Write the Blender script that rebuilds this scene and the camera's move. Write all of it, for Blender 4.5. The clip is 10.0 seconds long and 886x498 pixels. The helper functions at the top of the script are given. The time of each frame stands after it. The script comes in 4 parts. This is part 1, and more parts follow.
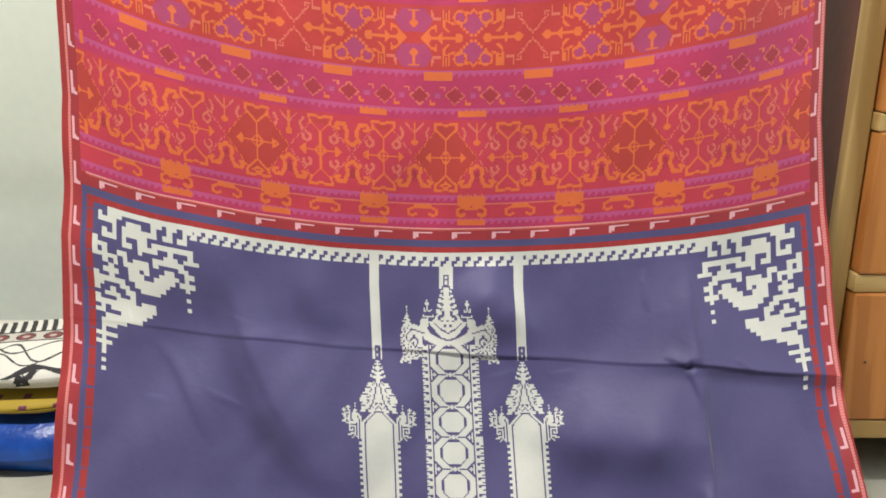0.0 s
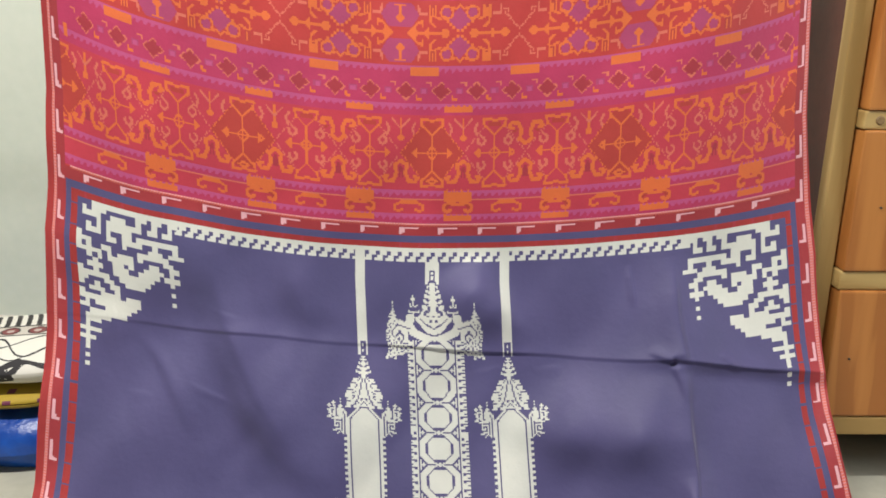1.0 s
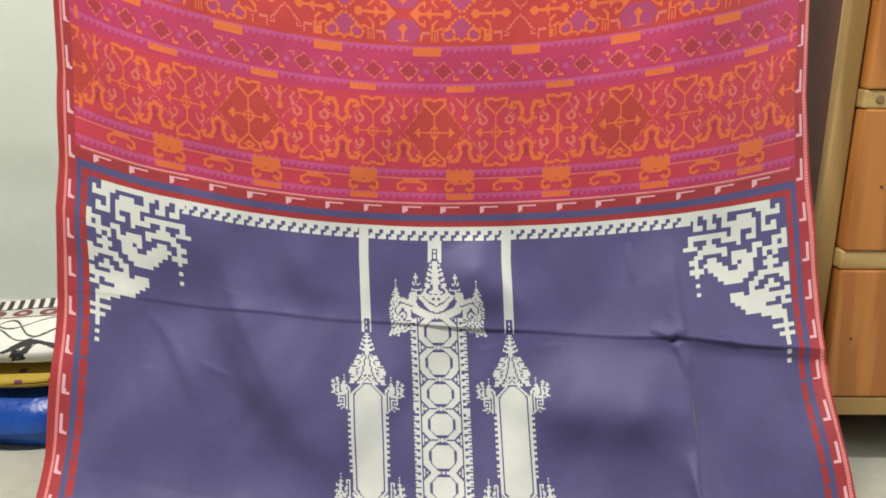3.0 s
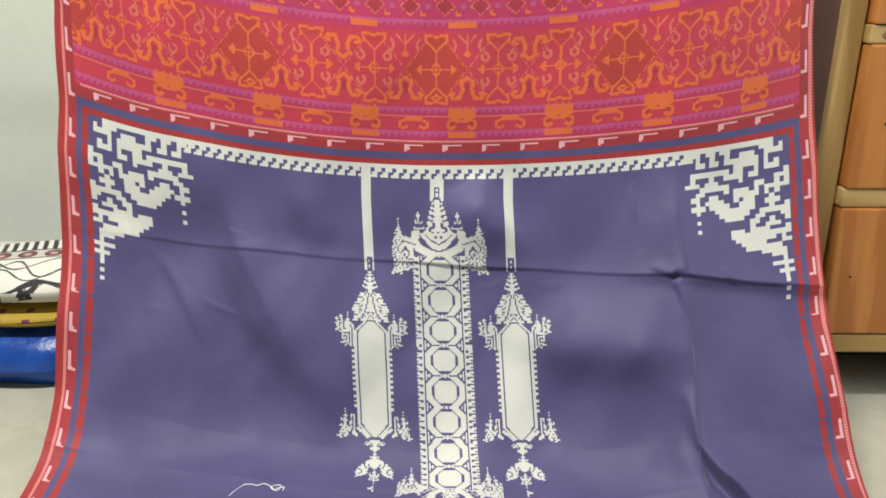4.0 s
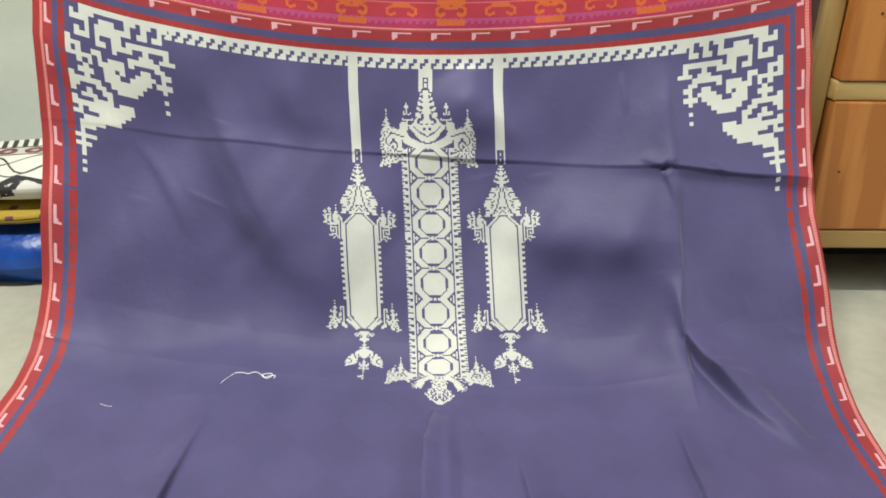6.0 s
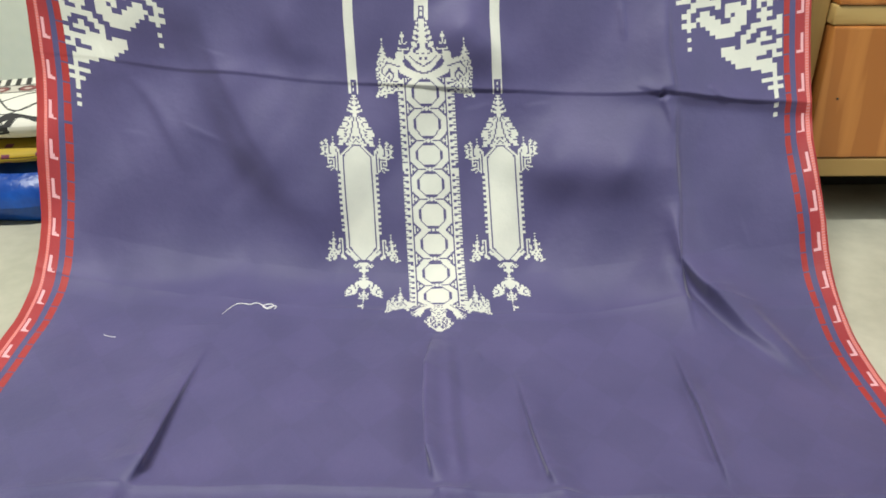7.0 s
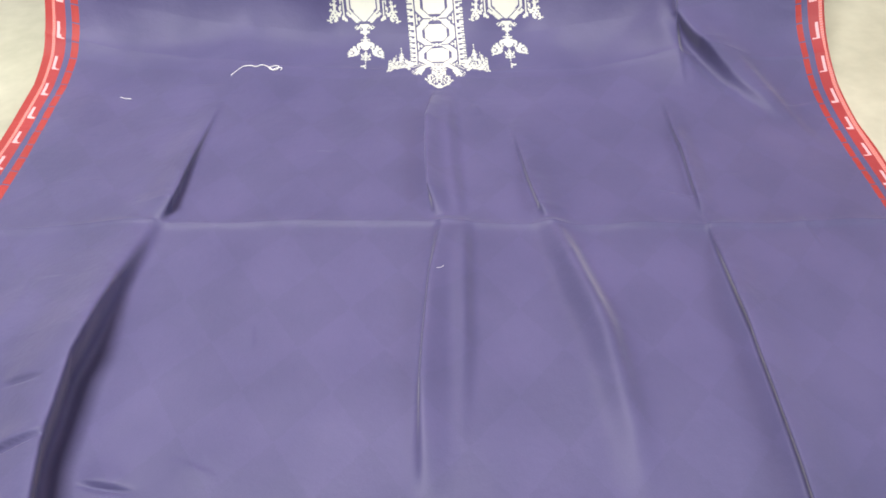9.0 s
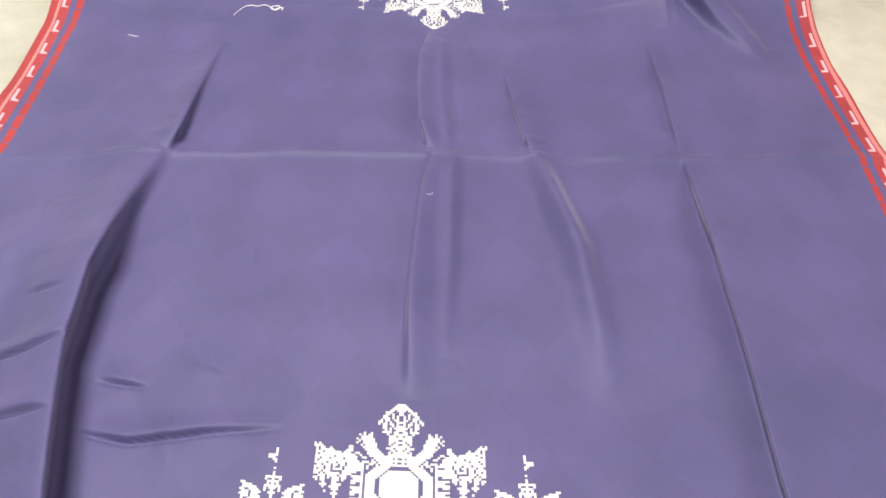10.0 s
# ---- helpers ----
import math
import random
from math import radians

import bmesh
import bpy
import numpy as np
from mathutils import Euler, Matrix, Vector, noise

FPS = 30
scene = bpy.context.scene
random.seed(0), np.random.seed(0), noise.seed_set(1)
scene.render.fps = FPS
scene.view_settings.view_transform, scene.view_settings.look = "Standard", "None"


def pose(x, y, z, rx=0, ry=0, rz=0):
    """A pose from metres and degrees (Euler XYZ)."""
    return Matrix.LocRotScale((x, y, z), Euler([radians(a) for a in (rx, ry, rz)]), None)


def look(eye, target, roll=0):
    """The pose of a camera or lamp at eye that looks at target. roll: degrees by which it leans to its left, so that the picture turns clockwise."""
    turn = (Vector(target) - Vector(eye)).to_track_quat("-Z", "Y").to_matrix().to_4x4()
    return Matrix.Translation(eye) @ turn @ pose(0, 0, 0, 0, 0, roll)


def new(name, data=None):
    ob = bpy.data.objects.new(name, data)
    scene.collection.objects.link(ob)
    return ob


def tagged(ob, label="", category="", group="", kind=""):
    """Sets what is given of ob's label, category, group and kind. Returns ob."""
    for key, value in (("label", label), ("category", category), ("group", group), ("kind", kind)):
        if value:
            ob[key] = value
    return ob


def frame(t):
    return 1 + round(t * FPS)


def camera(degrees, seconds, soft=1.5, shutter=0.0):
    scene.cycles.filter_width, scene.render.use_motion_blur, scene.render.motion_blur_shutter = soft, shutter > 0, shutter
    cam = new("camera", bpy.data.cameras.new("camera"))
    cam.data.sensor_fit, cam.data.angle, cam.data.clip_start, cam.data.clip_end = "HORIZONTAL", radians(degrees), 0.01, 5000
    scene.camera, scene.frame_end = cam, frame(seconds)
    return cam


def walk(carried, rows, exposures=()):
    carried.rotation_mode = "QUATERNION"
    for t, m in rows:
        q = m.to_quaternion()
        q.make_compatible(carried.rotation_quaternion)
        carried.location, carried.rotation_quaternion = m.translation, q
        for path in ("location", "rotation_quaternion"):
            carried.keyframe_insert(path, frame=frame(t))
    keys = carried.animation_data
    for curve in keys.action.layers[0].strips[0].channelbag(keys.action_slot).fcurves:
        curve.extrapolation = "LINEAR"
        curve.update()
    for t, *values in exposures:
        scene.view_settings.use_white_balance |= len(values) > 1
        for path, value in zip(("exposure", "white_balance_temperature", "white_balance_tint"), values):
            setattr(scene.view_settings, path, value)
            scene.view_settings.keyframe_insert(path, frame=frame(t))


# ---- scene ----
cam = camera(59.02, 10.0, soft=1.7)
PATH = [
    (0, (-0.0038, -1.0894, 0.7277), (-0.0044, -0.1280, 0.4525), 0.18),
    (0.5, (-0.0023, -1.0990, 0.7078), (0.0045, -0.1353, 0.4412), 0.97),
    (1, (0.0054, -1.0893, 0.7245), (0.0145, -0.1287, 0.4466), 0.55),
    (1.5, (0.0092, -1.0948, 0.7113), (0.0238, -0.1279, 0.4564), 0.81),
    (2, (0.0174, -1.0980, 0.7176), (0.0296, -0.1331, 0.4556), 0.81),
    (3.5, (0.0207, -1.1210, 0.6800), (0.0086, -0.1639, 0.3903), 0.12),
    (4, (0.0189, -1.1239, 0.6755), (0.0109, -0.1806, 0.3438), 0.16),
    (4.5, (0.0138, -1.1299, 0.6560), (0.0126, -0.1907, 0.3127), 0.47),
    (5, (0.0118, -1.1242, 0.6485), (0.0207, -0.1929, 0.2844), 0.71),
    (5.5, (0.0153, -1.1307, 0.6362), (0.0238, -0.2123, 0.2407), 0.79),
    (7, (0.0166, -1.1522, 0.6045), (0.0280, -0.2729, 0.1284), -0.04),
    (7.5, (0.0082, -1.1750, 0.5715), (0.0207, -0.3156, 0.0605), 0.26),
    (8, (0.0057, -1.1844, 0.5782), (0.0170, -0.3412, 0.0406), -0.28),
    (8.5, (0.0102, -1.2199, 0.5766), (0.0161, -0.4353, -0.0433), -1.00),
    (9, (0.0235, -1.2335, 0.5939), (0.0220, -0.5049, -0.0910), -1.53),
    (9.5, (0.0328, -1.2687, 0.6034), (0.0297, -0.5481, -0.0899), -1.11),
    (10, (0.0380, -1.2987, 0.6136), (0.0321, -0.6099, -0.1114), -1.10),
]
walk(cam, [(t, look(eye, target, roll)) for t, eye, target, roll in PATH],
     [(0, 0.10, 6500, 10), (4.5, 0.11, 6500, 9), (5.5, 0.11, 6500, 6), (7.0, 0.19, 6500, 3), (7.5, 0.17, 6500, 3), (8.5, 0.49, 6500, 6),
      (9.0, 0.60, 6500, 9), (10.0, 0.57, 6500, 13)])

# ---- light ----
world = bpy.data.worlds.new("room_sky")
scene.world = world
world.use_nodes = True
sky = world.node_tree.nodes.new("ShaderNodeTexSky")
sky.sky_type = "NISHITA"
sky.sun_disc = False
sky.sun_elevation, sky.sun_rotation = radians(40), radians(150)
world.node_tree.links.new(sky.outputs[0], world.node_tree.nodes["Background"].inputs[0])
world.node_tree.nodes["Background"].inputs[1].default_value = 0.1


def area_lamp(name, eye, target, sx, sy, watts, colour):
    data = bpy.data.lights.new(name, "AREA")
    data.shape, data.size, data.size_y = "RECTANGLE", sx, sy
    data.energy, data.color = watts, colour
    ob = new(name, data)
    ob.matrix_world = look(eye, target)
    return ob


# unseen overhead lamp, assumed, and a side fill added at the east wall
area_lamp("assumed_overhead_light", (-0.55, -0.78, 2.50), (-0.55, -0.78, 0.0), 0.9, 0.10, 70, (1.0, 0.975, 0.94))
area_lamp("side_fill_light", (2.17, -0.95, 1.50), (0.0, -0.6, 0.3), 1.1, 1.0, 17, (0.96, 0.98, 1.0))


# ---- materials ----
def material(name, rough=0.6, metal=0.0):
    m = bpy.data.materials.new(name)
    m.use_nodes = True
    nt = m.node_tree
    b = nt.nodes["Principled BSDF"]
    b.inputs["Roughness"].default_value = rough
    b.inputs["Metallic"].default_value = metal
    return m, nt, b


def node(nt, kind, **sockets):
    n = nt.nodes.new(kind)
    for k, v in sockets.items():
        n.inputs[k.replace("_", " ")].default_value = v
    return n


def noise_tex(nt, coords, scale, detail=4.0, rough=0.55):
    n = node(nt, "ShaderNodeTexNoise", Scale=scale, Detail=detail, Roughness=rough)
    nt.links.new(coords, n.inputs["Vector"])
    return n


def ramp(nt, fac, stops):
    r = nt.nodes.new("ShaderNodeValToRGB")
    while len(r.color_ramp.elements) < len(stops):
        r.color_ramp.elements.new(0.5)
    for e, (pos, col) in zip(r.color_ramp.elements, stops):
        e.position, e.color = pos, (*col, 1)
    nt.links.new(fac, r.inputs[0])
    return r


def bump(nt, b, height, strength, distance):
    n = node(nt, "ShaderNodeBump", Strength=strength, Distance=distance)
    nt.links.new(height, n.inputs["Height"])
    nt.links.new(n.outputs[0], b.inputs["Normal"])
    return n


def object_coords(nt, scale=(1, 1, 1)):
    tc = nt.nodes.new("ShaderNodeTexCoord")
    mp = nt.nodes.new("ShaderNodeMapping")
    mp.inputs["Scale"].default_value = scale
    nt.links.new(tc.outputs["Object"], mp.inputs[0])
    return mp.outputs[0]


def mottled(name, dark, light, scale, rough=0.7, bump_size=0.002, fine=60.0, stretch=(1, 1, 1), metal=0.0):
    """A surface with stains at one scale and grain at another."""
    m, nt, b = material(name, rough, metal)
    co = object_coords(nt, stretch)
    big, small = noise_tex(nt, co, scale, 6), noise_tex(nt, co, fine, 3)
    mix = node(nt, "ShaderNodeMath")
    mix.operation = "MULTIPLY_ADD"
    nt.links.new(small.outputs[0], mix.inputs[0])
    mix.inputs[1].default_value = 0.35
    nt.links.new(big.outputs[0], mix.inputs[2])
    r = ramp(nt, mix.outputs[0], [(0.45, dark), (0.85, light)])
    nt.links.new(r.outputs[0], b.inputs["Base Color"])
    bump(nt, b, mix.outputs[0], 0.5, bump_size)
    return m


def wood(name, dark, light, rough=0.5, axis=2, rings=9.0):
    """Planed softwood: long grain along one axis."""
    m, nt, b = material(name, rough)
    st = [6.0, 6.0, 6.0]
    st[axis] = 0.55
    co = object_coords(nt, st)
    warp = noise_tex(nt, co, 1.6, 3)
    add = node(nt, "ShaderNodeVectorMath")
    add.operation = "MULTIPLY_ADD"
    nt.links.new(warp.outputs[1], add.inputs[0])
    add.inputs[1].default_value = (0.5, 0.5, 0.5)
    nt.links.new(co, add.inputs[2])
    w = node(nt, "ShaderNodeTexWave", Scale=rings * 0.16, Distortion=3.0, Detail=3.0, Detail_Scale=1.2)
    w.bands_direction = "DIAGONAL"
    nt.links.new(add.outputs[0], w.inputs["Vector"])
    fine = noise_tex(nt, co, 22, 4)
    mx = node(nt, "ShaderNodeMath")
    mx.operation = "MULTIPLY_ADD"
    nt.links.new(fine.outputs[0], mx.inputs[0])
    mx.inputs[1].default_value = 0.6
    nt.links.new(w.outputs[0], mx.inputs[2])
    r = ramp(nt, mx.outputs[0], [(0.15, light), (0.75, tuple((d + l) / 2 for d, l in zip(dark, light))), (1.35, dark)])
    nt.links.new(r.outputs[0], b.inputs["Base Color"])
    bump(nt, b, fine.outputs[0], 0.25, 0.001)
    return m


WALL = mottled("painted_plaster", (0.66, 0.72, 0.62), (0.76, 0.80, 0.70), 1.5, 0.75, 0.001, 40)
# unseen walls and ceiling, coloured darker so less light bounces and folds stand out
DIM_WALL = mottled("low_bounce_plaster", (0.20, 0.22, 0.19), (0.28, 0.30, 0.26), 1.5, 0.8, 0.001, 40)
CEILING = mottled("low_bounce_ceiling", (0.42, 0.42, 0.41), (0.50, 0.50, 0.48), 1.2, 0.8, 0.001)
FLOOR = mottled("smooth_cement", (0.36, 0.35, 0.28), (0.56, 0.54, 0.44), 2.6, 0.55, 0.001, 26)
PALE_WOOD = wood("pale_pine", (0.36, 0.22, 0.070), (0.54, 0.36, 0.135), 0.55, 2)
PALE_RAIL = wood("pale_pine_rail", (0.42, 0.26, 0.085), (0.58, 0.40, 0.155), 0.55, 0)
DRAWER = wood("varnished_drawer_wood", (0.44, 0.158, 0.036), (0.59, 0.238, 0.060), 0.42, 2, 14.0)
DARK_WOOD = mottled("dark_red_wood", (0.07, 0.018, 0.012), (0.13, 0.035, 0.02), 4, 0.5)


# ---- mesh helpers ----
def part(name, bm, mat, parent=None, label=""):
    me = bpy.data.meshes.new(name)
    bm.to_mesh(me)
    bm.free()
    me.materials.append(mat)
    ob = new(name, me)
    if parent is not None:
        ob.parent = parent
    if label:
        ob["label"] = label
    return ob


def slab(lo, hi, bevel=0.0, segments=2):
    bm = bmesh.new()
    c = [(a + b) / 2 for a, b in zip(lo, hi)]
    s = [b - a for a, b in zip(lo, hi)]
    bmesh.ops.create_cube(bm, size=1, matrix=Matrix.Translation(c) @ Matrix.Diagonal((*s, 1)))
    if bevel:
        bmesh.ops.bevel(bm, geom=bm.edges[:], offset=bevel, segments=segments, affect="EDGES", profile=0.6)
    return bm


def structure(name, lo, hi, mat, label=""):
    return tagged(part(name, slab(lo, hi), mat), label, kind="structure")


# ---- the room ----
BACK = 0.62
structure("floor", (-2.0, -2.9, -0.12), (2.2, BACK + 0.12, 0.0), FLOOR, "worn pale grey cement floor")
structure("wall_north", (-2.0, BACK, 0.0), (2.2, BACK + 0.12, 2.6), WALL, "pale grey-green painted wall")
# unseen walls in the darkened tone that holds back bounce
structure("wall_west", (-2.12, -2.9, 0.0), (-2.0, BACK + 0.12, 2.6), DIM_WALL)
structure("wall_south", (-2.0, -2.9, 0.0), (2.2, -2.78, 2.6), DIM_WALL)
# unseen east wall; its opening is added for the side fill lamp
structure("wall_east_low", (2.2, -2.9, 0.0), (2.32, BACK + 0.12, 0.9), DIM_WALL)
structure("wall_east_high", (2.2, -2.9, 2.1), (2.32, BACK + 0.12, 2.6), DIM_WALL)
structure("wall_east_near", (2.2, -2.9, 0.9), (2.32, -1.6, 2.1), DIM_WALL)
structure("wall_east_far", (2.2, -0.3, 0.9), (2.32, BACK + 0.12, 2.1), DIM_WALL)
structure("ceiling", (-2.12, -2.9, 2.6), (2.32, BACK + 0.12, 2.7), CEILING)


# ---- the hanging cloth ----
# u runs across the cloth, v down it; v = 0 is the top of the white border row
CELL = 0.002
HALF_W, V_TOP, V_END = 0.556, -0.62, 1.36
COLS, ROWS = round(2 * HALF_W / CELL), round((V_END - V_TOP) / CELL)


def drape():
    """Places of the cloth's vertices: it hangs, leans forward, bends and runs out over the floor."""
    u = np.linspace(-HALF_W, HALF_W, COLS + 1)
    v = np.linspace(V_TOP, V_END, ROWS + 1)
    U, V = np.meshgrid(u, v)
    e = (U / 0.5) ** 2
    hang = 0.4100 + np.where(u < 0, 0.071, 0.047) * (u / 0.5) ** 2
    lean = np.interp(V, [-0.3, -0.05, 0.05, 0.15, 0.30], [7, 6, 12, 24, 28]) * (1 + 0.22 * U / 0.5)
    lean = np.radians(lean)
    length = 0.175 + 0.10 * e
    r0 = int(np.argmin(np.abs(v)))

    def bend(start):
        w = np.clip((V - start[None, :]) / length, 0, 1)
        th = lean + (np.pi / 2 - lean) * (w * w * (3 - 2 * w))
        dz, dy = -np.cos(th) * CELL, -np.sin(th) * CELL
        return np.cumsum(dz, 0), np.cumsum(dy, 0)

    lo, hi = np.full(COLS + 1, 0.1), np.full(COLS + 1, 0.7)
    for _ in range(24):
        mid = (lo + hi) / 2
        z, y = bend(mid)
        low = hang + z[-1] - z[r0] < 0.007
        hi, lo = np.where(low, mid, hi), np.where(low, lo, mid)
    z, y = bend((lo + hi) / 2)
    Z = hang + z - z[r0]
    Y = y - y[r0]
    Z += np.clip(-V, 0, None) * 0.10 * e
    X = U + 0.012 * (np.clip(U, 0, None) / 0.54) ** 2 * np.interp(V, [0.28, 0.40, 0.50, 0.60, 0.76, 0.95], [0, 0.9, 1.0, 0.9, 0.7, 0.3])
    X += 0.024 * np.interp(V, [0.05, 0.46, 0.8, 1.15], [0, 0.9, 1.1, -0.2]) * (1 - (U / 0.54) ** 2)
    X -= 0.010 * (np.clip(-U, 0, None) / 0.54) ** 2 * np.interp(V, [-0.10, 0.0, 0.20, 0.35, 0.55, 0.85], [0, -0.3, -0.7, -0.5, -0.6, -1.3])
    # the upper edges curl back and draw in
    curl = np.clip((np.abs(U) - 0.40) / 0.156, 0, 1) ** 1.5 * np.interp(V, [-0.30, -0.12, 0.06], [1.0, 0.8, 0.0])
    X -= np.sign(U) * 0.022 * curl
    Y += 0.02 * curl
    X -= 0.6 * np.clip(U - 0.5475, 0, None)
    return X, Y, Z, U, V


def normals(X, Y, Z):
    P = np.stack([X, Y, Z], -1)
    n = np.cross(np.gradient(P, axis=1), np.gradient(P, axis=0))
    n /= np.linalg.norm(n, axis=-1, keepdims=True)
    return -n if n[0, 0, 1] > 0 else n


(NAVY, WHITE, RED, DARK, PINK, ORANGE, MAGENTA, VIOLET, BROWN, MAROON, CRIMSON, LILAC, DASH, NAVY_B, ROSE, CHAIN) = range(16)
DYES = [(0.091, 0.081, 0.197), (0.69, 0.70, 0.63), (0.53, 0.052, 0.048), (0.37, 0.040, 0.048), (0.80, 0.44, 0.48),
        (0.75, 0.158, 0.046), (0.50, 0.044, 0.120), (0.44, 0.062, 0.155), (0.48, 0.054, 0.044), (0.40, 0.040, 0.058),
        (0.56, 0.050, 0.078), (0.54, 0.090, 0.230), (0.37, 0.036, 0.036), (0.0858, 0.0772, 0.1860), (0.70, 0.165, 0.110),
        (0.68, 0.27, 0.30)]
dye = np.full((ROWS, COLS), NAVY, dtype=np.int32)
UC = -HALF_W + (np.arange(COLS) + 0.5) * CELL
VC = V_TOP + (np.arange(ROWS) + 0.5) * CELL


def row(v):
    return min(max(int(round((v - V_TOP) / CELL)), 0), ROWS)


def col(u):
    return min(max(int(round((u + HALF_W) / CELL)), 0), COLS)


def paint(u0, u1, v0, v1, ink):
    dye[row(v0):row(v1), col(u0):col(u1)] = ink


def band(v0, v1, ink, edge=0.5285):
    paint(-edge, edge, v0, v1, ink)


def window(u0, u1, v0, v1):
    a, b, c, d = row(v0), row(v1), col(u0), col(u1)
    return dye[a:b, c:d], UC[None, c:d], VC[a:b, None]


def stroke(points, wide, ink):
    """A line of thread through the points (u, v)."""
    for (u0, v0), (u1, v1) in zip(points[:-1], points[1:]):
        m = wide
        px, uu, vv = window(min(u0, u1) - m, max(u0, u1) + m, min(v0, v1) - m, max(v0, v1) + m)
        if px.size == 0:
            continue
        du, dv = u1 - u0, v1 - v0
        k = np.clip(((uu - u0) * du + (vv - v0) * dv) / max(du * du + dv * dv, 1e-12), 0, 1)
        px[np.hypot(uu - u0 - k * du, vv - v0 - k * dv) <= wide / 2 + 0.0002] = ink


def both(u, points, wide, ink, v=0.0, flip=1):
    """The same stroke on either side of the axis u."""
    for s in (-1, 1):
        stroke([(u + s * a, v + flip * b) for a, b in points], wide, ink)


def arc(u, v, r, a0, a1, wide, ink):
    n = max(4, int(abs(a1 - a0) / 20))
    stroke([(u + r * math.cos(radians(a0 + (a1 - a0) * i / n)), v + r * math.sin(radians(a0 + (a1 - a0) * i / n))) for i in range(n + 1)], wide, ink)


def disc(u, v, r, ink):
    px, uu, vv = window(u - r, u + r, v - r, v + r)
    px[np.hypot(uu - u, vv - v) <= r] = ink


def lozenge(u, v, ru, rv, ink, cut=9.0):
    px, uu, vv = window(u - ru, u + ru, v - rv, v + rv)
    px[(np.abs(uu - u) / ru + np.abs(vv - v) / rv <= 1) & (np.abs(vv - v) <= cut)] = ink


def stamp(art, u, v, ink, size=1, mirror=False):
    """Cross-stitch from rows of text; # is a stitch, drawn size cells wide; (u, v) is the top outer corner."""
    c0, r0 = col(u), row(v)
    for j, line in enumerate(art):
        for i, ch in enumerate(line):
            if ch == "#":
                c = c0 - (i + 1) * size if mirror else c0 + i * size
                dye[r0 + j * size:r0 + (j + 1) * size, c:c + size] = ink


def stamp_corner(side):
    """The stepped fret of an upper corner; its stitches are coarse and grow a little shorter downwards."""
    v = 0.0
    for j, line in enumerate(CORNER):
        tall = 0.0074 - 0.000035 * j
        for i, ch in enumerate(line):
            if ch == "#":
                a, b = sorted((side * (0.5095 - 0.00718 * i), side * (0.5095 - 0.00718 * (i + 1))))
                paint(a, b, v, v + tall, WHITE)
        v += tall


def mirrored(art, u, v, first=0, pitch=0.0021):
    """Fine cross-stitch on both sides of the axis u: # white, - navy, a dot leaves the ground."""
    for j, line in enumerate(art):
        for i, ch in enumerate(line):
            if ch in "#-":
                for side in (-1, 1):
                    m = u + side * (first + i) * pitch
                    paint(m - pitch / 2, m + pitch / 2, v + j * pitch, v + (j + 1) * pitch, WHITE if ch == "#" else NAVY)


CORNER = [
    "...##################",
    ".#.###......##.##.##.",
    ".####..###..#..#..#..",
    "....#.#######.##.##..",
    "..#.#.#####..........",
    "..###.#..##.########.",
    "#.....##.####..#...#.",
    "###......#....###.###",
    "#.#..##.....######...",
    "#####.#.###.#....##..",
    "..#.#.#####...##..##.",
    "...#...##.#..####.#..",
    "..###..###..####.###.",
    "#..#...########...#..",
    "######..######.......",
    "##...##..####.....#..",
    "#..#..##.............",
    "..###..#..........#..",
    "#...####.###.........",
    "############.........",
    ".#.########..........",
    "##...#####...........",
    "..#######............",
    ".#####...............",
    ".###.................",
    ".#...................",
    "####.................",
    ".#...................",
    "###..................",
    ".#...................",
    ".#...................",
    ".....................",
    ".#...................",
    ".....................",
    ".#...................",
]


def teeth_row():
    """White border row with hooked teeth, from corner to corner."""
    band(0.0, 0.007, WHITE, 0.37)
    band(0.007, 0.020, WHITE, 0.37)
    n = int(0.74 / 0.016)
    for i in range(n):
        u = -0.37 + i * 0.016
        paint(u, u + 0.006, 0.006, 0.012, NAVY)
        paint(u - 0.006, u + 0.002, 0.012, 0.016, NAVY)
        paint(u - 0.006, u - 0.002, 0.016, 0.021, NAVY)


def hatch(v0, v1, start, lilac):
    """A narrow strip of slanting stitches broken by orange blocks."""
    band(v0, v1, MAGENTA)
    band(v0, v0 + 0.004, lilac)
    h = v1 - v0
    for i in range(107):
        u = -0.524 + i * 0.0098
        for q in range(3):
            paint(u + 0.0010 * q, u + 0.0068 - 0.0022 * q, v0 + 0.003 + 0.0022 * q, v0 + 0.0052 + 0.0022 * q, lilac)
    for k in range(-4, 5):
        u = start + 0.14 * k
        if abs(u) < 0.51:
            paint(u - 0.020, u + 0.020, v0 + 0.003, v0 + h * 0.78, ORANGE)
            for i in range(5):
                paint(u - 0.019 + i * 0.008, u - 0.016 + i * 0.008, v0 + 0.001, v0 + 0.004, ORANGE)


